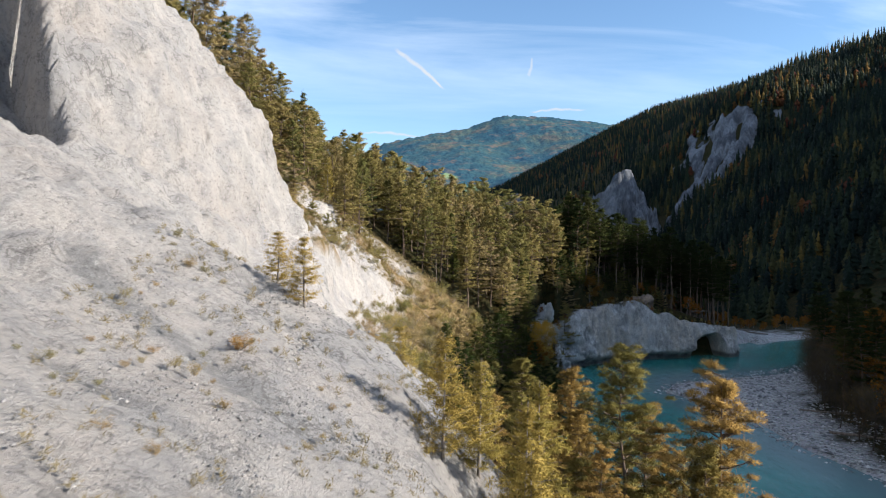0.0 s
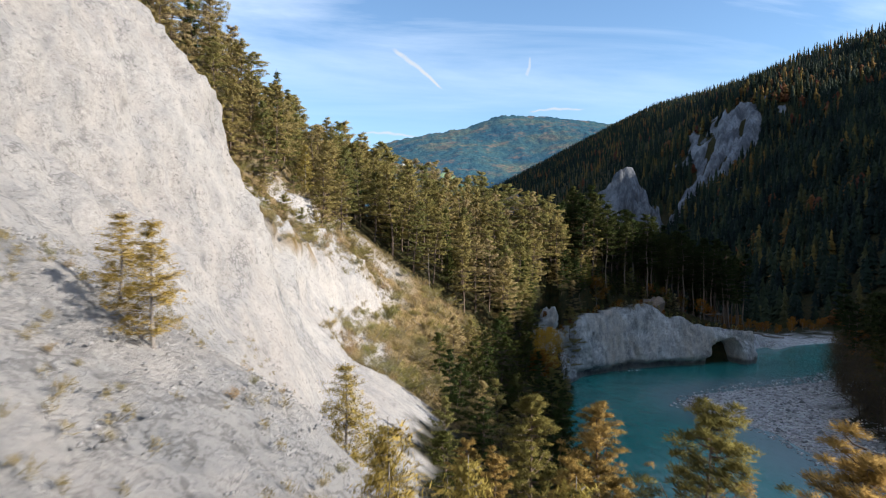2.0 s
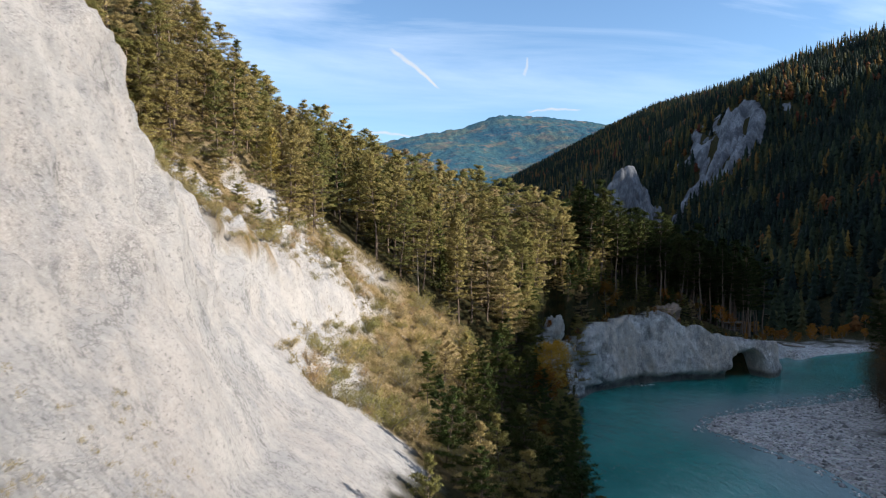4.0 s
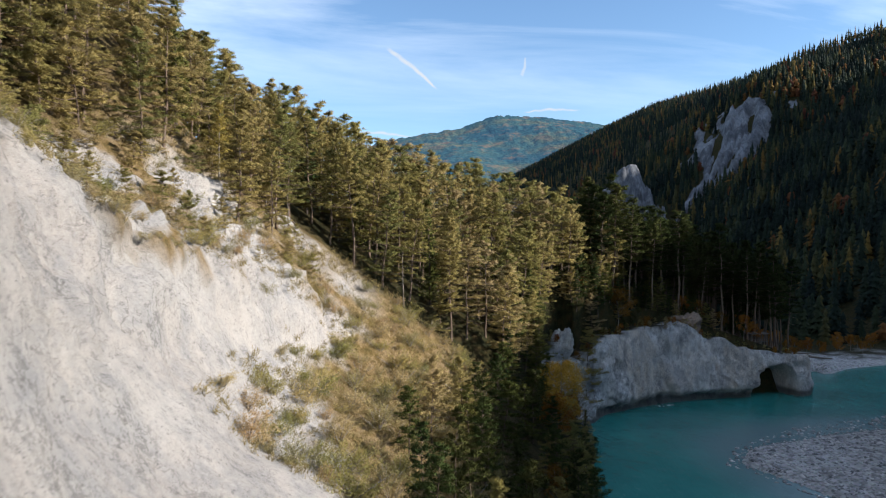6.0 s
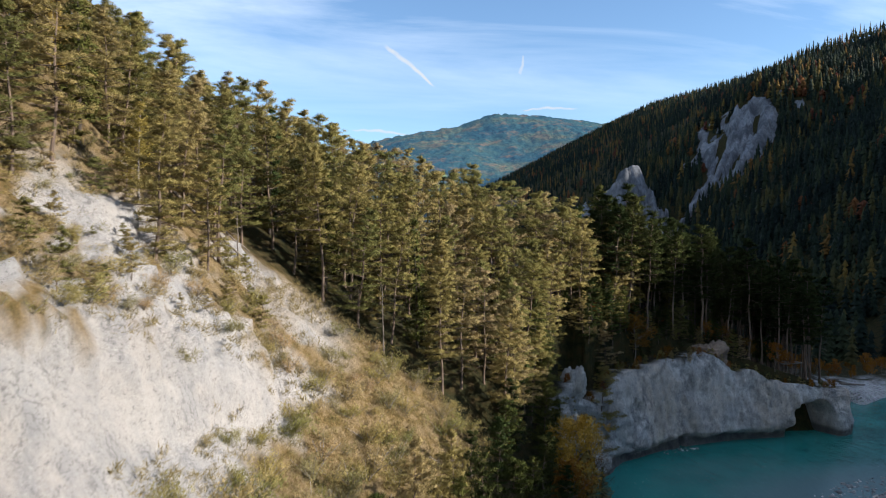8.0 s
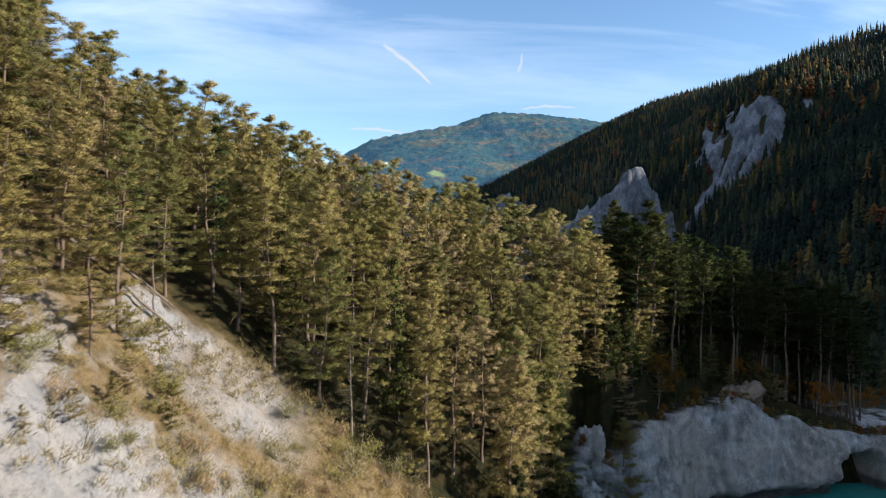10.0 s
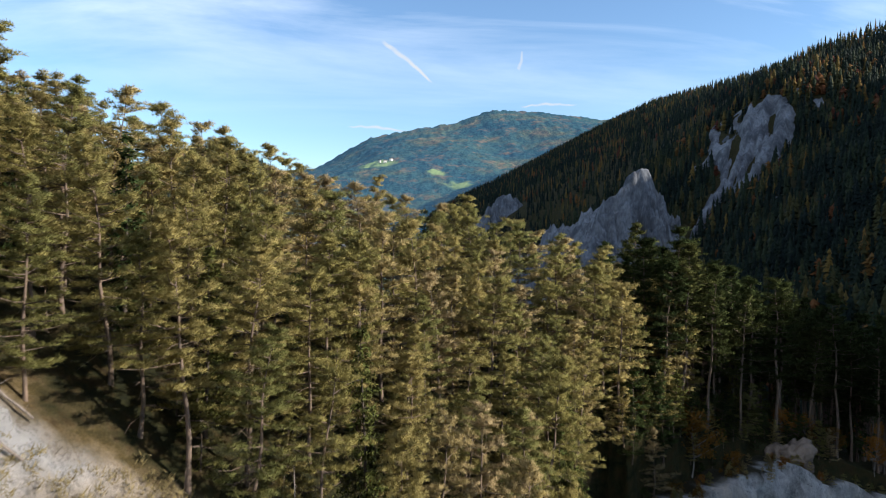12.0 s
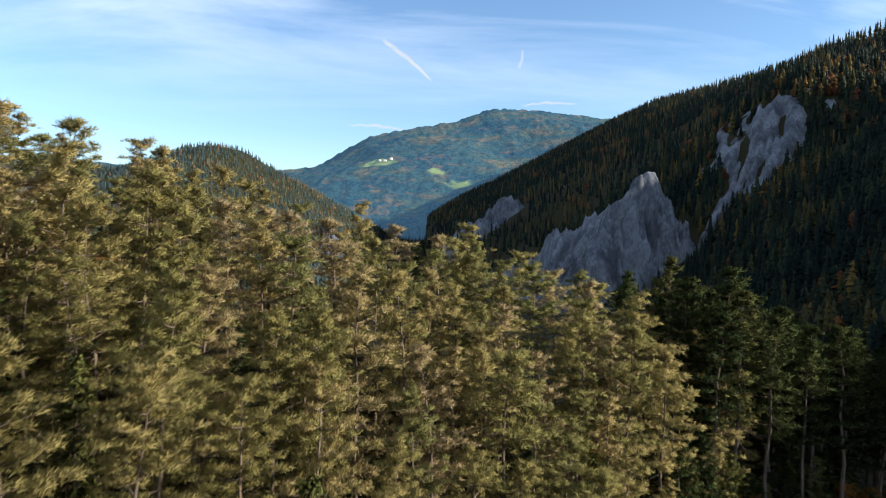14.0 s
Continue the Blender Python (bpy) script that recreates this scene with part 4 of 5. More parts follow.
# ---- woods ----
def stuff_material(name, stops):
    m, nt, bsdf = material(name)
    n2 = noise_node(nt, 0.5, 3, 0.5)
    c = ramp(nt, attribute(nt, "tint"), stops)
    c = blend(nt, 0.5, c, ramp(nt, n2.outputs["Fac"], ((0.3, (0.6, 0.6, 0.6)), (0.65, (1.2, 1.2, 1.2)))), "MULTIPLY")
    nt.links.new(c, bsdf.inputs["Base Color"])
    bsdf.inputs["Roughness"].default_value = 0.8
    bsdf.inputs["Specular IOR Level"].default_value = 0.1
    return m


# near-black greens: the mountainside's deep shade is put into the foliage colour
SHADE_WOOD_STOPS = ((0.0, (0.004, 0.009, 0.008)), (0.40, (0.010, 0.018, 0.012)), (0.66, (0.026, 0.034, 0.015)), (0.76, (0.12, 0.08, 0.02)), (0.88, (0.11, 0.045, 0.014)), (1.0, (0.07, 0.02, 0.012)))
SHADE_WOOD = stuff_material("far_woods", SHADE_WOOD_STOPS)
# the hill trees' stops are lightened for sunlight and blued for haze
HAZED_WOOD = stuff_material("hill_woods", ((0.0, (0.030, 0.052, 0.054)), (0.45, (0.044, 0.068, 0.060)), (0.66, (0.066, 0.080, 0.056)), (0.76, (0.17, 0.12, 0.045)), (0.88, (0.18, 0.085, 0.04)), (1.0, (0.12, 0.05, 0.04))))


def wood_stuff(name, spots, heights, tints, tiers, seed, label, broad=0.17, sides=8, mat=None):
    """One joined mesh of many trees: conifers of ragged skirts, or round heads where the tint is autumnal."""
    r = pick(seed)
    spots = np.asarray(spots, float)
    n = len(spots)
    z = land(spots[:, 0], spots[:, 1])
    tints = np.asarray(tints)
    leafy_head = (tints > 0.82)[:, None]
    H = np.asarray(heights)[:, None] * np.where(leafy_head, 0.72, 1.0)
    f = np.linspace(0.10, 0.86, tiers)[None, :] + r.uniform(-0.03, 0.03, (n, tiers))
    reach = H * broad * np.where(leafy_head, 1.7 * np.sin(math.pi * np.clip(0.2 + 0.75 * f, 0, 1)), (1.04 - f) ** 0.8) * r.uniform(0.75, 1.2, (n, tiers)) + 0.15
    az = r.uniform(0, 6.28, (n, tiers, 1)) + np.arange(sides) * 2 * math.pi / sides
    rag = reach[..., None] * r.uniform(0.5, 1.35, (n, tiers, sides)) * np.where(np.arange(sides) % 2, 0.5, 1.0)
    cz = (z[:, None] - 0.5 + f * H)[..., None]
    ring = np.stack([spots[:, 0, None, None] + np.cos(az) * rag, spots[:, 1, None, None] + np.sin(az) * rag, cz - 0.30 * rag + r.normal(0, 0.018, rag.shape) * H[..., None]], -1)
    peak = cz[..., 0] + H * (1.5 / tiers) * (0.75 + 0.5 * r.random((n, tiers)))
    apex = np.stack([spots[:, 0, None] + 0 * f, spots[:, 1, None] + 0 * f, peak], -1)[:, :, None]
    verts = np.concatenate([apex, ring], 2).reshape(-1, 3)
    k = np.arange(sides)
    tri = np.stack([0 * k, 1 + k, 1 + (k + 1) % sides], -1)
    faces = (tri[None] + ((sides + 1) * np.arange(n * tiers))[:, None, None]).reshape(-1, 3)
    me = make_mesh(name, verts, faces)
    layer(me, "tint", np.repeat(tints, tiers * (sides + 1)))
    me.materials.append(mat or SHADE_WOOD)
    return tagged(new(name, me), label, "woods", kind="stuff")


def tints_for(r, P, autumn):
    """Mostly green; larches and rusty trees gather in drifts."""
    n = len(P)
    drift = fbm(P[:, 0] / 45, P[:, 1] / 45, 0, 3, 0.6, 97)
    t = np.clip(r.normal(0.36, 0.20, n) + 0.26 * drift, 0, 0.68)
    odd = r.random(n) < autumn * (0.35 + 2.2 * np.clip(drift, 0, 1))
    return np.where(odd, 0.7 + 0.3 * r.random(n) ** 1.6, t)


def jitter_grid(r, x0, x1, y0, y1, gap):
    X, Y = np.meshgrid(np.arange(x0, x1, gap), np.arange(y0, y1, gap))
    P = np.stack([X.ravel(), Y.ravel()], 1)
    return P + r.uniform(-0.48, 0.48, P.shape) * gap


def off_scars(P):
    x, y = P[:, 0], P[:, 1]
    c, s = math.cos(radians(56)), math.sin(radians(56))
    u, v = ((x - 275) * c + (y - 590) * s) / 86, (-(x - 275) * s + (y - 590) * c) / 50
    ok = ~((np.abs(u) < 1) & (np.abs(v) < 1) & (slab_shape(u, v) > 0.02))
    for cx, cy, w, d in ((172, 560, 50, 44), (134, 540, 24, 24), (126, 886, 32, 38), (-85, 890, 36, 36), (-270, 985, 36, 40)):
        ok &= ((x - cx) / w) ** 2 + ((y - cy) / d) ** 2 > 0.8
    return ok


def far_woods():
    r = pick(11)
    P = jitter_grid(r, 140, 560, 300, 760, 4.9)
    foot = mountain_foot(P[:, 1])
    P = P[(P[:, 0] > foot - 4) & (P[:, 0] < 0.80 * P[:, 1] + 60) & off_scars(P)]
    high = 7.5 + 9 * r.random(len(P)) ** 1.3 + 3.0 * fbm(P[:, 0] / 30, P[:, 1] / 30, 0, 3, 0.5, 95) + 9 * bell(P[:, 0], P[:, 1], 312, 640, 9, 9)
    wood_stuff("mountain_woods", P, high, tints_for(r, P, 0.04 + 0.2 * smooth(480, 660, P[:, 1]) * smooth(225, 300, P[:, 0])), 9, 12, "spruce and larch wood covering the mountainside, shade put into its colour", 0.21)
    P = jitter_grid(r, -80, 1000, 760, 1990, 8.5)
    P = P[(P[:, 0] > mountain_foot(P[:, 1]) - 4) & (P[:, 0] < 0.75 * P[:, 1]) & off_scars(P)]
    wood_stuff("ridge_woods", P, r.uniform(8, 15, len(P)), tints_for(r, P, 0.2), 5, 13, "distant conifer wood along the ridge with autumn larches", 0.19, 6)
    P = jitter_grid(r, -900, 250, 560, 2000, 8.5)
    P = P[(P[:, 0] < mountain_foot(P[:, 1]) - 10) & off_scars(P)]
    P = P[land(P[:, 0], P[:, 1]) > 3]
    wood_stuff("hill_woods", P, r.uniform(5.5, 10, len(P)), tints_for(r, P, 0.13), 4, 14, "mixed wood on the hills downstream, coloured pale and blue for sun and haze", 0.3, 6, HAZED_WOOD)
    P = jitter_grid(r, -260, -40, 225, 560, 6.5)
    P = P[P[:, 0] < -30 - 0.12 * (P[:, 1] - 220)]
    wood_stuff("slope_woods", P, r.uniform(11, 18, len(P)), np.clip(tints_for(r, P, 0.06) + 0.12, 0, 1), 6, 15, "pine wood on the upper slope behind the spur", 0.18)
    P = jitter_grid(r, 100, 320, 190, 420, 6.0)
    d = river_distance(P[:, 0], P[:, 1])
    P = P[(d > 24) & ~((P[:, 0] < 108) & (P[:, 1] < 234))]
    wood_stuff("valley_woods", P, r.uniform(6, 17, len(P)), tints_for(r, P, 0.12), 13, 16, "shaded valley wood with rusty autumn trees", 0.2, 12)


far_woods()

rng = pick(7)
PINE_SHAPES = ((0.16, 2.9, 56), (0.30, 2.6, 48), (0.22, 3.3, 52), (0.38, 2.9, 46), (0.08, 2.7, 60), (0.28, 3.4, 50), (0.12, 2.6, 58))
pines = [thing_of("pine_tree", *pine_meshes(100 + k, 17.0, f, w, b), PINE_BARK, PINE,
                  "Scots pine with olive needles and reddish trunk on the slope", "pine tree", "pines on the slope") for k, (f, w, b) in enumerate(PINE_SHAPES)]
near_pines = [thing_of("pine_tree", *pine_meshes(130 + k, 17.0, 0.10 + 0.08 * k, 2.9, 92, 130, 0.22, 0.016, 0.46, 34), PINE_BARK, GOLD_PINE,
                       "golden-brown Scots pine with pale dead boughs above the river", "pine tree", "golden pines below the scree") for k in range(3)]
mid_pines = [thing_of("pine_tree", *pine_meshes(150 + k, 17.0, f, w, b, 56, 0.36, 0.032, 0.55, 8), PINE_BARK, PINE,
                      "Scots pine deeper in the sunlit wood on the spur", "pine tree", "pines on the slope") for k, (f, w, b) in enumerate(PINE_SHAPES[:4])]
tall_pines = [thing_of("tall_pine", *pine_meshes(200 + k, 23.0, 0.42, 2.9, 44, 36, 0.46, 0.05, 0.62, 9), PINE_BARK, SHADE_PINE,
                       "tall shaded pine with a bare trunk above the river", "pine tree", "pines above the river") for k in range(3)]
spruces = [thing_of("spruce_tree", *spruce_meshes(300 + k, 18.0, (2.4, 2.0, 2.7)[k]), DARK_BARK, SPRUCE,
                    "dark green spruce with drooping branches", "spruce tree", "spruces in the forest") for k in range(3)]
larches = [thing_of("larch_tree", *spruce_meshes(400 + k, 10.0, 2.2, 13, 11, 14, 0.32, 0.022, 0.22), GREY_BARK, LARCH,
                    "slender yellow-green larch in autumn colour", "larch tree", "larches on the slope") for k in range(3)]
thicket = [thing_of("young_pine", *pine_meshes(600 + k, 9.0, 0.05, 2.0, 40, 52, 0.28, 0.030, 0.40, 0), PINE_BARK, (SHADE_PINE, SPRUCE, PINE, SPRUCE)[k],
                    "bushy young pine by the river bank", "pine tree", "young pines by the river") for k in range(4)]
scrub = [thing_of("dwarf_pine", *pine_meshes(640 + k, 6.0, 0.04, 1.7, 28, 44, 0.26, 0.028, 0.34, 0), PINE_BARK, PINE,
                  "bushy young pine under the taller trees", "pine tree", "young pines in the wood") for k in range(3)]
leafy = [thing_of("autumn_tree", *leafy_meshes(500 + k), GREY_BARK, RUSSET,
                  "small broadleaf tree with rusty autumn leaves", "tree", "autumn trees") for k in range(3)]
TWIGS = leaf_material("willow_twigs", ((0.1, (0.055, 0.046, 0.032)), (0.6, (0.09, 0.07, 0.038)), (0.9, (0.14, 0.085, 0.035))), 0.1)
bare = [thing_of("willow_tree", *leafy_meshes(520 + k, 8.0, 2.6, 40, 8, 0.28, 0.016, 0.1), DARK_BARK, TWIGS,
                 "half-bare grey willow by the gravel bar", "tree", "willows by the gravel bar") for k in range(3)]
shrubs = [thing_of("shrub", *bush_meshes(700 + k, 0.9, 0.8), GREY_BARK, SHRUB,
                   "low dry shrub rooted in the pale scree", "shrub", "shrubs on the scree", "stem", "foliage") for k in range(4)]

green_shrubs = [thing_of("shrub", *bush_meshes(730 + k, 0.8, 1.1, 900, 0.18, 0.016), GREY_BARK, PINE,
                         "olive-green dwarf pine shrub on the cliff's vegetated rim", "shrub", "shrubs on the rim", "stem", "foliage") for k in range(3)]


def dry(x, y, least=3.0):
    return river_distance(np.array([x]), np.array([y]))[0] > least


def pine_wood(x, y):
    edge = 137.5 + 0.05 * x
    up = x < float(station(y, 6)) - np.interp(y, (84, 100, 110, 114, 118, 128), (12, 13, 13, 9, 5, 4)) - 3 * float(value_noise(x / 9, y / 9, 0, 77)) and y > 84
    return dry(x, y) and (y > edge or up) and x < (np.interp(y, (130, 140, 160, 166, 205), (12, 20, 30, 42, 58)))


spots = scatter(rng, (-58, 52, 88, 205), 3.6, pine_wood, 16000)
order = sorted(spots, key=lambda s: s[1] - 0.2 * s[0])
cut = rng.random(len(order))
main = [s for s, c in zip(order, cut) if c > 0.14][:298]
dark = [s for s, c in zip(order, cut) if 0.04 < c <= 0.085]
gold_ = [s for s, c in zip(order, cut) if c <= 0.04]
front = [s for s in main if s[1] - 0.25 * s[0] < 158 and s[0] > -32]
forest("pines", pines, [s for s in front if s[1] >= 134], rng, 0.74, 1.05)
forest("pines", pines, [s for s in front if s[1] < 134], rng, 0.56, 0.86)
forest("pines", mid_pines, [s for s in main if s not in front], rng, 0.74, 1.12)
forest("spruces", spruces, dark, rng, 0.6, 1.0)
forest("larches", larches, gold_, rng, 0.7, 1.3)
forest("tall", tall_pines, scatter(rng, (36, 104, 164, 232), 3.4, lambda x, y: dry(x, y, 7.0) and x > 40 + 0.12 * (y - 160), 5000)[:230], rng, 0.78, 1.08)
forest("thicket", thicket, scatter(rng, (0, 34, 84, 160), 3.6, lambda x, y: dry(x, y, 1.5) and (y < 146 or x < 22) and x > float(station(y, 2)) + np.interp(y, (84, 110, 130, 160), (14, 9, 6, 4)), 900)[:90], rng, 0.6, 1.05)
forest("bank", thicket, [(8, 62), (13, 68), (19, 58), (5, 72), (16, 78), (21, 84), (9, 80)], rng, 0.6, 0.9)
forest("leafy", leafy, [(25.8, 135), (29, 143), (55, 182), (48, 179), (70, 190), (22, 118), (36, 166), (80, 189), (44, 176), (92, 192)], rng, 0.7, 1.2)
forest("willows", bare, scatter(rng, (66, 112, 88, 176), 3.6, lambda x, y: bank_line(y) + 1 < x < bank_line(y) + 14, 1200)[:80], rng, 0.8, 1.7)
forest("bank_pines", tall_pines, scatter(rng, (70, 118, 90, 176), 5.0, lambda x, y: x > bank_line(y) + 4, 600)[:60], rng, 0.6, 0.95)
forest("bank_autumn", leafy, scatter(rng, (74, 125, 96, 172), 6.5, lambda x, y: x > bank_line(y) + 5, 300)[:16], rng, 1.1, 2.0)


def stand(protos, which, x, y, top, natural, turn=0.0, width=1.0):
    """One tree of a given top height on the ground at x, y."""
    z = float(land(np.array([x]), np.array([y]))[0]) - 0.1
    s = (top - z) / natural
    ob = copy_thing(protos[which], pose(x, y, z, 0, 0, turn))
    ob.scale = (s * width, s * width, s)


stand(near_pines, 0, 8.7, 47.6, 24.6, 17, 20, 1.15)
stand(near_pines, 1, 14.1, 52.4, 23.0, 17, 80, 1.1)
stand(near_pines, 1, 11.5, 31.4, 28.4, 17, 130, 1.05)
stand(near_pines, 2, 17.0, 32.3, 26.6, 17, 200, 1.05)
for x, y, top, k, w in ((9.0, 27.5, 24.5, 0, 1.15), (13.9, 35.0, 24.0, 2, 1.1), (14.5, 27.0, 22.5, 1, 1.1), (8.0, 36.5, 25.0, 0, 1.1), (11.5, 41.0, 22.5, 1, 1.15),
                        (6.0, 42.0, 23.5, 2, 1.1), (18.5, 40.0, 17.5, 0, 1.1), (19.6, 26.5, 18.0, 2, 1.1), (5.5, 54.0, 20.5, 1, 1.1), (16.5, 22.5, 20.5, 0, 1.1), (10.5, 22.5, 22.5, 2, 1.1),
                        (13.0, 24.0, 20.0, 0, 1.15), (6.5, 31.5, 24.0, 1, 1.1), (9.5, 33.5, 22.0, 2, 1.1), (16.0, 37.0, 21.0, 1, 1.1), (15.5, 30.0, 23.5, 0, 1.1), (12.5, 28.5, 21.5, 2, 1.2)):
    stand(near_pines, k, x, y, top, 17, x * 31, w)
birches = [thing_of("birch_tree", *leafy_meshes(540, 7.0, 2.2, 34, 34, 0.16, 0.06, 0.06), GREY_BARK, GOLDEN,
                    "golden autumn birch on the river bank", "tree", "")]
stand(birches, 0, 27.6, 141.0, 16.3, 7.0, 40, 0.95)
drop_proto(birches)
stand(bare, 1, 31.5, 147.0, 12.0, 8.0, 40, 0.8)
forest("floor", scrub, scatter(rng, (-40, 42, 128, 190), 4.2, lambda x, y: pine_wood(x, y), 1500)[:75], rng, 0.4, 1.0)
stand(larches, 0, 1.8, 23.4, 30.4, 10, 0, 1.5)
stand(larches, 1, 3.4, 25.5, 29.0, 10, 90, 1.5)
stand(larches, 2, 5.0, 23.0, 27.8, 10, 200, 1.5)
stand(larches, 0, 6.5, 28.5, 27.4, 10, 150, 1.4)
stand(larches, 1, -0.3, 35.7, 29.1, 10, 30, 1.7)
stand(larches, 2, 1.2, 33.0, 27.6, 10, 110, 1.5)
stand(thicket, 3, 4.5, 60.0, 19.2, 9, 10, 1.1)
stand(larches, 2, 4.6, 19.5, 27.0, 10, 300, 1.4)
stand(larches, 1, -6.2, 30.8, 34.4, 10, 45, 2.0)
stand(larches, 2, -4.6, 29.0, 34.2, 10, 210, 1.6)

def scree(x, y):
    xb, xt = float(station(y, 2)), float(station(y, 6))
    return (xt if y > 80 else float(station(y, 4))) - 1 < x < xb + 1


def shrub_spots():
    r = pick(31)
    near = scatter(r, (-11, 2, 8, 36), 0.55, lambda x, y: scree(x, y) and float(value_noise(x / 2.2, y / 2.2, 0, 83)) > 0.0, 2200)[:110]
    rim = scatter(r, (-36, -4, 84, 130), 1.25, lambda x, y: float(station(y, 6)) - 14 < x < float(station(y, 6)) + 0.8 and float(value_noise(x / 4, y / 6, 0, 87)) > -0.25, 1500)[:120]
    low = scatter(r, (-10, 16, 94, 137), 1.5, lambda x, y: x > float(station(y, 2 if y < 121 else 4)) - 3, 1900)[:150]
    return near, rim, low


near, rim, low = shrub_spots()
forest("shrubs", shrubs, near[:80], rng, 0.10, 0.22, 0.02)
forest("shrubs", shrubs, near[80:], rng, 0.22, 0.4, 0.02)
forest("shrubs", shrubs, rim[::2], rng, 0.4, 1.3, 0.05)
forest("shrubs", green_shrubs, rim[1::2], rng, 0.5, 1.7, 0.05)
forest("shrubs", shrubs, low[::2], rng, 0.9, 2.3, 0.05)
forest("shrubs", green_shrubs, low[1::2], rng, 0.9, 2.4, 0.05)

def grass_tufts():
    """Dry tufts on the scree, the rim and the slide, one joined mesh."""
    r = pick(53)
    spots = []
    for box, gap, keep, lim in (((-12, 3, 7, 60), 0.42, lambda x, y: scree(x, y) and float(value_noise(x / 1.8, y / 1.8, 0, 89)) > 0.05, 420),
                                ((-38, -3, 82, 134), 0.7, lambda x, y: float(station(y, 6)) - 16 < x < float(station(y, 6)) + 0.6 and float(value_noise(x / 3, y / 5, 0, 91)) > -0.1, 900),
                                ((-12, 17, 92, 139), 0.62, lambda x, y: x > float(station(y, 2 if y < 121 else 4)) - np.interp(y, (118, 126), (3.5, 9)) and float(value_noise(x / 3, y / 3, 0, 93)) > -0.3, 1500)):
        spots += [(x, y, box[0] != -12 or box[2] > 50) for x, y in scatter(r, box, gap, keep, 4 * lim)[:lim]]
    P = np.array([s[:2] for s in spots])
    big = np.array([s[2] for s in spots])
    z = land(P[:, 0], P[:, 1])
    pieces = []
    for size, sel in ((0.16, ~big), (0.42, big)):
        hub = np.stack([P[sel, 0], P[sel, 1], z[sel] + 0.02], 1)
        pieces.append(blades(r, hub, 34, size * 1.2, size * 0.07, 1.0, size * 0.5, 0.7))
    v, f = gather(pieces)
    me = make_mesh("grass_tufts", v, f)
    me.materials.append(DRY_GRASS)
    return tagged(new("grass_tufts", me), "dry straw-coloured grass tufts on scree, rim and slide", "grass", kind="stuff")


DRY_GRASS = leaf_material("dry_grass", ((0.1, (0.20, 0.17, 0.075)), (0.5, (0.27, 0.21, 0.10)), (0.9, (0.33, 0.24, 0.12))), 0.3)
grass_tufts()
forest("promontory", thicket, scatter(rng, (30, 68, 158, 206), 2.9, lambda x, y: dry(x, y, 7.2) and x > 20 + 0.08 * y, 1500)[:40], rng, 0.4, 0.9)
bank_spots = [(33 + 0.62 * k, float(np.interp(33 + 0.62 * k, (33, 44, 57, 80), (173.6, 178.0, 184.4, 189.5))) + (-0.9, 0.5, 1.8)[k % 3]) for k in range(66)]
forest("bank_face", thicket, bank_spots, rng, 0.28, 0.58)
for k in range(96):  # bushes and small trees that overhang the river cliff's rim
    x, y, z = RIM[int(rng.uniform(0.10, 0.80) * len(RIM))]
    m = pose(x + rng.normal(0, 0.8), y + rng.normal(0, 0.8), z, 0, 0, rng.uniform(0, 360))
    copy_thing((scrub + leafy[:1])[rng.integers(4)], m).scale = (rng.uniform(0.16, 0.34),) * 3
forest("upper", scrub, scatter(rng, (-50, -16, 92, 136), 3.4, lambda x, y: x < float(station(y, 6)) - 13, 500)[:24], rng, 0.8, 1.5)
forest("promontory", leafy, scatter(rng, (30, 96, 160, 194), 6.0, lambda x, y: dry(x, y, 7.0), 300)[:14], rng, 0.45, 0.9)
forest("young", scrub, scatter(rng, (-42, -6, 82, 131), 2.3, lambda x, y: float(station(y, 6)) - 16 < x < float(station(y, 6)) - 1.2, 2500)[:95], rng, 0.15, 0.6)
forest("gully", thicket, scatter(rng, (24, 38, 142, 150), 2.6, lambda x, y: dry(x, y, 1.0) and x > 30, 300)[:8], rng, 0.25, 0.45)
forest("gully", thicket, [(34 + 0.9 * k, 168.6 + 0.72 * k + (0.0, 1.6)[k % 2]) for k in range(13)], rng, 0.55, 0.95)
forest("gully", spruces, scatter(rng, (21, 36, 152, 168), 3.0, lambda x, y: dry(x, y, 3.0), 300)[:12], rng, 0.35, 0.75)
forest("gully", thicket, scatter(rng, (20, 33, 146, 160), 2.2, lambda x, y: dry(x, y, 4.0), 400)[:18], rng, 0.5, 0.9)
forest("crest", spruces, scatter(rng, (44, 96, 184, 226), 9.0, lambda x, y: dry(x, y, 9.0), 400)[:16], rng, 0.9, 1.35)
stand(leafy, 1, 103, 140, 19.4, 7.0, 0, 0.75)
stand(leafy, 2, 108, 150, 17.0, 7.0, 90, 0.75)
forest("scrub", leafy, scatter(rng, (98, 160, 206, 250), 3.6, lambda x, y: 12 < river_distance(np.array([x]), np.array([y]))[0] < 24, 500)[:45], rng, 0.35, 0.75)
tawny = [thing_of("shrub", *bush_meshes(760, 0.9, 0.9, 900), GREY_BARK, TAWNY, "tawny autumn shrub on the scree", "shrub", "", "stem", "foliage")]
forest("tawny", tawny, [(-5.8, 22.5)], rng, 0.5, 0.6, 0.02)
drop_proto(tawny)
drop_proto(pines + near_pines + scrub + mid_pines + tall_pines + spruces + larches + thicket + leafy + bare + shrubs + green_shrubs)


# ---- dead wood, shelter, stones ----
DEAD = bark_material("bleached_wood", (0.10, 0.082, 0.068), (0.23, 0.19, 0.16))
PLANK = bark_material("weathered_planks", (0.06, 0.05, 0.042), (0.15, 0.125, 0.10))


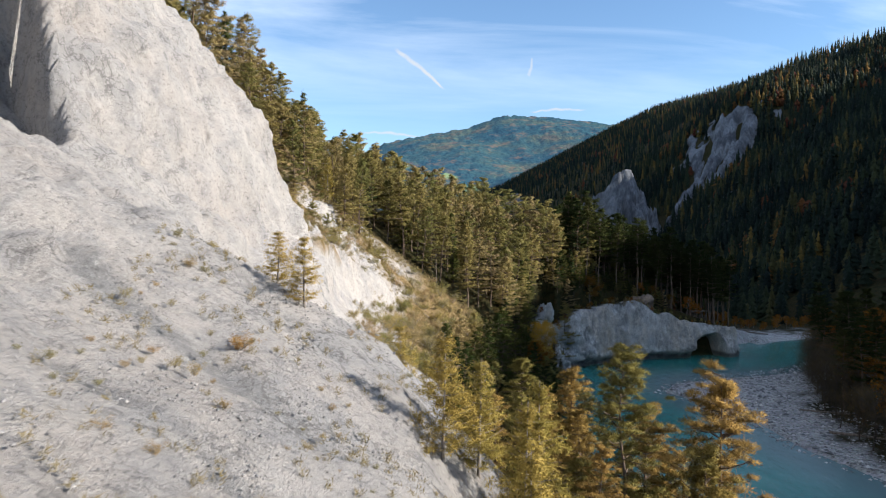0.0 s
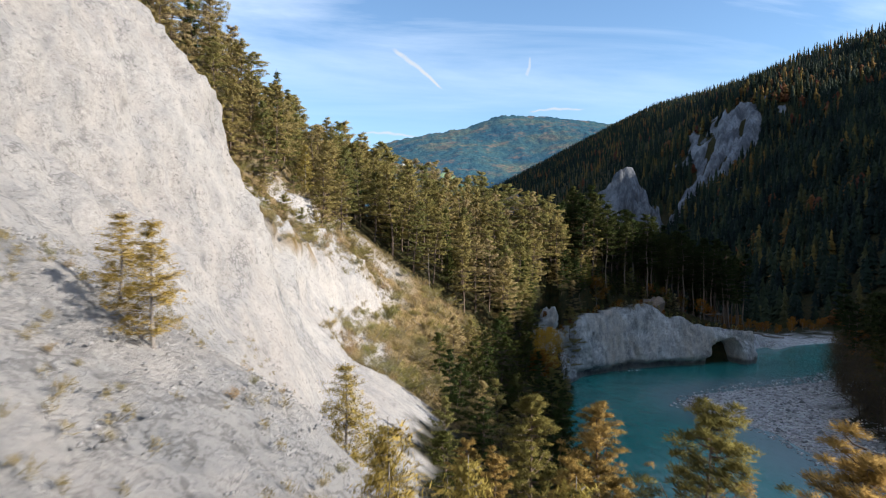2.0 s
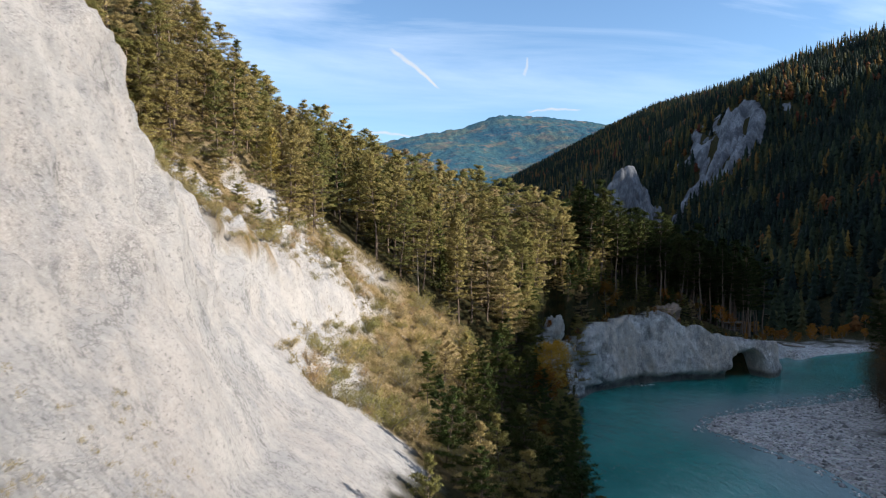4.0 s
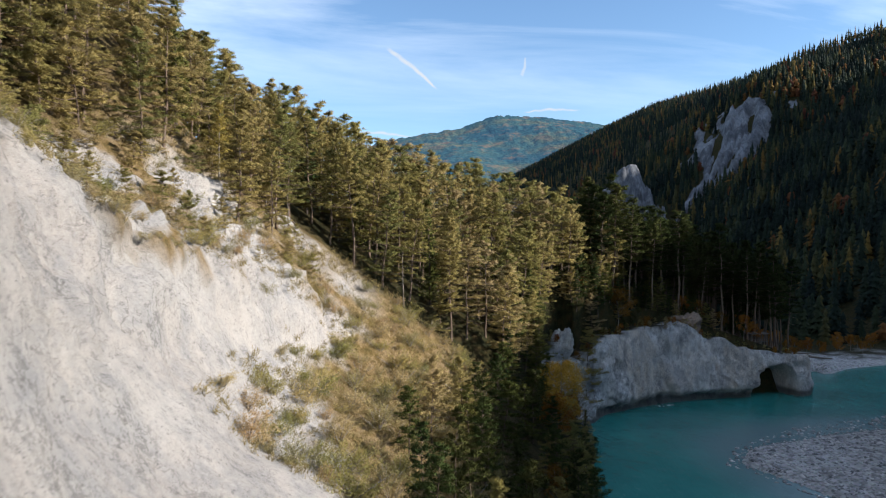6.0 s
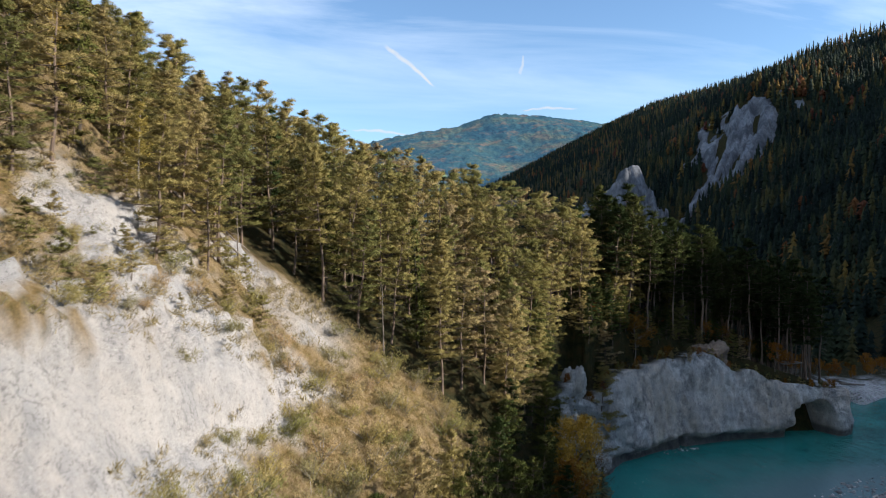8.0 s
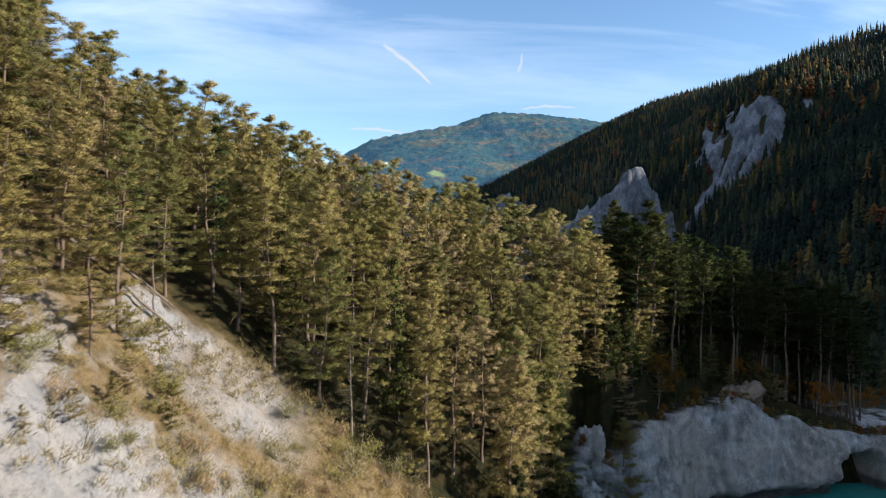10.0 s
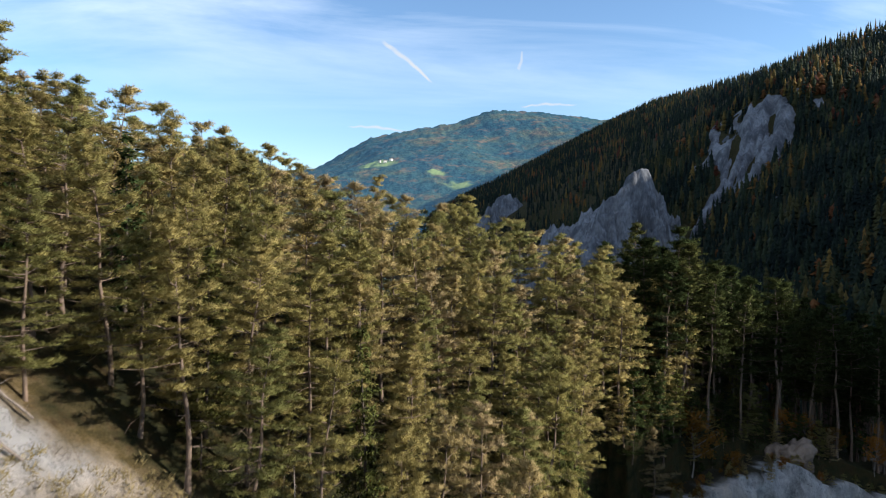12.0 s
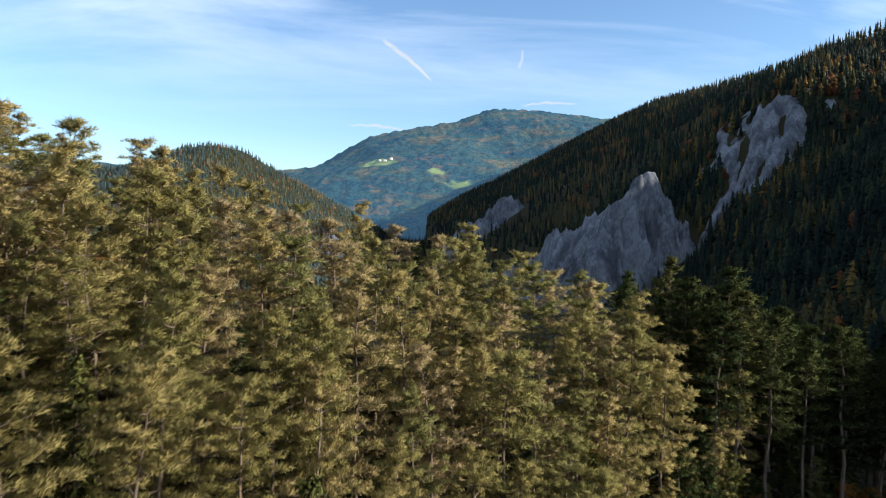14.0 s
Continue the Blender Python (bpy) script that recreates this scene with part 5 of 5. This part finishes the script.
def log_between(name, a, b, r0, r1, label, category, twigs=0, seed=1):
    """A dead trunk from a to b with a few broken boughs."""
    r = pick(seed)
    a, b = np.array(a, float), np.array(b, float)
    s = np.linspace(0, 1, 7)[:, None]
    line = a + (b - a) * s + r.normal(0, 0.05, (7, 3)) * (s * (1 - s) * 4)
    pieces = [tube(line, np.linspace(r0, r1, 7), 7)]
    for i in range(twigs):
        p = a + (b - a) * r.uniform(0.35, 0.95)
        q = p + r.normal(0, 1, 3) * np.array([0.5, 0.5, 0.35])
        pieces.append(tube(np.stack([p, (p + q) / 2 + r.normal(0, 0.08, 3), q]), (0.035, 0.022, 0.008), 3))
    v, f = gather(pieces)
    me = make_mesh(name, v, f)
    me.materials.append(DEAD)
    return tagged(new(name, me), label, category)


def on_land(x, y, up=0.0):
    return (x, y, float(land(np.array([x]), np.array([y]))[0]) + up)


log_between("fallen_trunk", on_land(-16.5, 130.2, 1.6), on_land(-9.2, 132.6, 0.2), 0.17, 0.09, "grey fallen pine trunk lying across the top of the slide", "dead wood", 12, 3)
log_between("fallen_trunk", on_land(-15.0, 135.6, 0.25), on_land(-10.2, 135.4, 0.3), 0.12, 0.07, "thin fallen trunk overhanging the slide's head", "dead wood", 5, 4)
log_between("dead_snag", on_land(-10.6, 132.2, -0.3), on_land(-10.7, 132.4, 4.6), 0.09, 0.03, "bare dead stem standing in the slide", "dead tree", 6, 5)
log_between("dead_snag", on_land(-13.2, 130.6, -0.3), on_land(-13.1, 130.6, 2.7), 0.15, 0.12, "broken reddish stump beside the fallen trunk", "dead tree", 2, 6)
log_between("dead_snag", on_land(4.5, 137.6, -0.3), on_land(4.2, 137.8, 7.5), 0.10, 0.02, "slender dead tree with bare boughs at the wood's edge", "dead tree", 16, 7)
log_between("driftwood_log", on_land(71.5, 108.0, 0.2), on_land(80.0, 99.5, 0.5), 0.28, 0.15, "grey driftwood log on the gravel bar", "driftwood", 6, 8)
log_between("driftwood_log", on_land(74.5, 122.0, 0.2), on_land(81.0, 116.5, 0.4), 0.18, 0.10, "thin driftwood log at the edge of the bank", "driftwood", 4, 9)
log_between("driftwood_log", on_land(112.0, 216.5, 0.2), on_land(122.0, 222.0, 0.4), 0.3, 0.2, "dark log stranded on the far gravel", "driftwood", 4, 10)
log_between("driftwood_log", on_land(110.0, 219.0, 0.2), on_land(119.0, 225.5, 0.4), 0.25, 0.18, "dark stranded log beside another", "driftwood", 4, 11)


def box_mesh(name, size, at, parent, mat):
    bm = bmesh.new()
    bmesh.ops.create_cube(bm, size=1.0)
    bmesh.ops.scale(bm, vec=size, verts=bm.verts)
    bmesh.ops.bevel(bm, geom=bm.edges[:], offset=min(size) * 0.12, segments=1, affect="EDGES")
    me = bpy.data.meshes.new(name)
    bm.to_mesh(me)
    bm.free()
    me.materials.append(mat)
    ob = new(name, me)
    ob.parent, ob.location = parent, at
    return ob


def build_shelter(x, y):
    z = on_land(x, y)[2]
    root = tagged(new("shelter"), "small dark wooden lookout shelter on the cliff top", "shelter")
    root.matrix_world = pose(x, y, z, 0, 0, 14)
    for px in (-2.2, 0.0, 2.2):
        for py in (-0.9, 0.9):
            box_mesh("post", (0.16, 0.16, 2.6), (px, py, 0.9), root, PLANK)
    box_mesh("roof", (5.2, 2.6, 0.16), (0, 0, 2.25), root, PLANK)
    box_mesh("wall", (2.1, 0.08, 1.9), (-1.1, 0.9, 1.1), root, PLANK)
    box_mesh("rail", (4.4, 0.09, 0.12), (0, -0.9, 1.0), root, PLANK)
    box_mesh("rail", (4.4, 0.09, 0.12), (0, -0.9, 0.5), root, PLANK)


build_shelter(84.5, 192.0)


def build_farmhouse(x, y, turn):
    """A small pitched-roof house on the far clearing."""
    z = float(far_hills(np.array([x]), np.array([y]))[0])
    root = tagged(new("farmhouse"), "tiny white farmhouse with a brown roof on a far meadow", "house", "farmhouses on the clearing")
    root.matrix_world = pose(x, y, z - 1, 0, 0, turn)
    box_mesh("wall", (14, 10, 9), (0, 0, 4.5), root, WALL)
    bm = bmesh.new()
    pts = [bm.verts.new(p) for p in ((-8, -6, 9), (8, -6, 9), (8, 6, 9), (-8, 6, 9), (-8, 0, 13), (8, 0, 13))]
    for f in ((0, 1, 5, 4), (2, 3, 4, 5), (3, 0, 4), (1, 2, 5), (3, 2, 1, 0)):
        bm.faces.new([pts[k] for k in f])
    me = bpy.data.meshes.new("roof")
    bm.to_mesh(me)
    bm.free()
    me.materials.append(PLANK)
    new("roof", me).parent = root


WALL = bark_material("white_render", (0.55, 0.54, 0.50), (0.75, 0.73, 0.68))
for hx, hy, ht in ((-92, 2992, 12), (-66, 3004, 40), (-118, 3020, 75)):
    build_farmhouse(hx, hy, ht)

place_rock("rock_outcrop", -64, 236, 55, (8, 6, 9), 85, SCAR, "pale crag in the wood on the upper slope")
place_rock("rock_outcrop", -21, 176, 46.0, (2.4, 2.0, 4.5), 86, SCAR, "white rock showing between the pines")


def gravel_stones():
    """Cobbles on the bar, one joined mesh."""
    r = pick(41)
    P = np.stack([r.uniform(52, 112, 9000), r.uniform(84, 178, 9000)], 1)
    d = river_distance(P[:, 0], P[:, 1])
    P = P[(d > -1.0) & (d < 20)][:4200]
    z = np.maximum(land(P[:, 0], P[:, 1]), 0.0)
    base = np.array([(1, 0, 0), (-0.5, 0.87, 0), (-0.5, -0.87, 0), (0, 0, 1), (0, 0, -0.6)])
    tris = np.array([(0, 1, 3), (1, 2, 3), (2, 0, 3), (1, 0, 4), (2, 1, 4), (0, 2, 4)])
    n = len(P)
    size = r.gamma(2.0, 0.09, (n, 1, 1)) + 0.10
    shape = base[None] * r.uniform(0.6, 1.3, (n, 5, 1)) * size * np.array([1, 1, 0.55])
    az = r.uniform(0, 6.28, n)
    c, s = np.cos(az)[:, None], np.sin(az)[:, None]
    x, y = shape[..., 0] * c - shape[..., 1] * s, shape[..., 0] * s + shape[..., 1] * c
    v = np.stack([x + P[:, :1], y + P[:, 1:2], shape[..., 2] + z[:, None]], -1).reshape(-1, 3)
    f = (tris[None] + 5 * np.arange(n)[:, None, None]).reshape(-1, 3)
    m, nt, bsdf = material("river_cobbles")
    geo = nt.nodes.new("ShaderNodeNewGeometry")
    nt.links.new(ramp(nt, geo.outputs["Random Per Island"], ((0.1, (0.10, 0.104, 0.11)), (0.65, (0.25, 0.25, 0.255)), (0.95, (0.55, 0.54, 0.53)))), bsdf.inputs["Base Color"])
    bsdf.inputs["Roughness"].default_value = 0.7
    me = make_mesh("cobbles", v, f)
    me.materials.append(m)
    return tagged(new("cobbles", me), "grey and white cobbles strewn over the gravel bar", "stones", kind="stuff")


gravel_stones()


def scree_stones():
    """Loose stones on the pale scree and slide, one joined mesh."""
    r = pick(43)
    P = np.stack([r.uniform(-13, 3, 26000), 6 + 66 * r.random(26000) ** 1.5], 1)
    keep = (P[:, 0] > station(P[:, 1], 4) - 0.5) & (P[:, 0] < station(P[:, 1], 2) + 1)
    P = P[keep & (fbm(P[:, 0] / 2.5, P[:, 1] / 2.5, 0, 3, 0.5, 47) > -0.12)][:6000]
    z = land(P[:, 0], P[:, 1])
    base = np.array([(1, 0, 0), (-0.5, 0.87, 0), (-0.5, -0.87, 0), (0.1, 0, 0.9), (0, 0, -0.6)])
    tris = np.array([(0, 1, 3), (1, 2, 3), (2, 0, 3), (1, 0, 4), (2, 1, 4), (0, 2, 4)])
    n = len(P)
    size = np.minimum(r.gamma(1.3, 0.017, (n, 1, 1)), 0.06) + 0.014
    shape = base[None] * r.uniform(0.6, 1.4, (n, 5, 1)) * size
    az = r.uniform(0, 6.28, n)
    c, s = np.cos(az)[:, None], np.sin(az)[:, None]
    x, y = shape[..., 0] * c - shape[..., 1] * s, shape[..., 0] * s + shape[..., 1] * c
    v = np.stack([x + P[:, :1], y + P[:, 1:2], shape[..., 2] + z[:, None]], -1).reshape(-1, 3)
    m, nt, bsdf = material("scree_stones")
    geo = nt.nodes.new("ShaderNodeNewGeometry")
    nt.links.new(ramp(nt, geo.outputs["Random Per Island"], ((0.1, (0.15, 0.15, 0.15)), (0.6, (0.26, 0.25, 0.245)), (0.95, (0.33, 0.315, 0.30)))), bsdf.inputs["Base Color"])
    bsdf.inputs["Roughness"].default_value = 0.9
    me = make_mesh("scree_stones", v, (tris[None] + 5 * np.arange(n)[:, None, None]).reshape(-1, 3))
    me.materials.append(m)
    return tagged(new("scree_stones", me), "small grey stones lying loose on the pale scree", "stones", kind="stuff")


scree_stones()


# ---- vapour trails and thin cloud strips ----
def vapour_material():
    m, nt, bsdf = material("vapour")
    n = noise_node(nt, 0.012, 5, 0.6)
    mulv = nt.nodes.new("ShaderNodeMath")
    mulv.operation = "MULTIPLY"
    nt.links.new(attribute(nt, "dense"), mulv.inputs[0])
    nt.links.new(ramp(nt, n.outputs["Fac"], ((0.25, (0.45, 0.45, 0.45)), (0.6, (1, 1, 1)))), mulv.inputs[1])
    em = nt.nodes.new("ShaderNodeEmission")
    em.inputs["Color"].default_value = (0.90, 0.95, 1.0, 1)
    em.inputs["Strength"].default_value = 0.46
    tr = nt.nodes.new("ShaderNodeBsdfTransparent")
    mx = nt.nodes.new("ShaderNodeMixShader")
    nt.links.new(mulv.outputs[0], mx.inputs[0])
    nt.links.new(tr.outputs[0], mx.inputs[1])
    nt.links.new(em.outputs[0], mx.inputs[2])
    nt.links.new(mx.outputs[0], nt.nodes["Material Output"].inputs["Surface"])
    return m


VAPOUR = vapour_material()


def vapour(name, points, widths, strength, label):
    s = np.linspace(0, 1, 40)
    k = np.linspace(0, 1, len(points))
    x, z = np.interp(s, k, [p[0] for p in points]), np.interp(s, k, [p[1] for p in points])
    z = z + 4 * fbm(s * 9, 0, 0, 3, 0.5, 19)
    w = np.interp(s, np.linspace(0, 1, len(widths)), widths)
    tx, tz = np.gradient(x), np.gradient(z)
    ln = np.hypot(tx, tz)
    across = np.linspace(-1, 1, 9)
    X = x[:, None] - (tz / ln * w)[:, None] * across
    Z = z[:, None] + (tx / ln * w)[:, None] * across
    dense = strength * np.cos(across * math.pi / 2)[None, :] * (smooth(0, 0.1, s) * smooth(1, 0.85, s))[:, None]
    idx = np.arange(X.size).reshape(X.shape)
    quads = np.stack([idx[:-1, :-1], idx[:-1, 1:], idx[1:, 1:], idx[1:, :-1]], -1).reshape(-1, 4)
    me = make_mesh(name, np.stack([X, 0 * X + 4513, Z], -1).reshape(-1, 3), quads)
    layer(me, "dense", dense)
    me.materials.append(VAPOUR)
    ob = tagged(new(name, me), label, "cloud", kind="structure")
    ob.visible_shadow = False
    return ob


vapour("contrail", ((-181, 1333), (-83, 1257), (11, 1192), (98, 1116), (174, 1043)), (15, 20, 17, 13, 7), 0.95, "white vapour trail high in the sky")
vapour("contrail", ((766, 1286), (764, 1214), (738, 1146)), (8, 12, 17), 0.6, "short faint vapour trail")
vapour("cloud_strip", ((-400, 755), (-191, 751), (19, 725)), (6, 13, 5), 0.8, "thin flat cloud strip over the hills")
vapour("cloud_strip", ((753, 905), (944, 928), (1159, 925)), (5, 12, 6), 0.75, "thin flat cloud strip above the ridge")
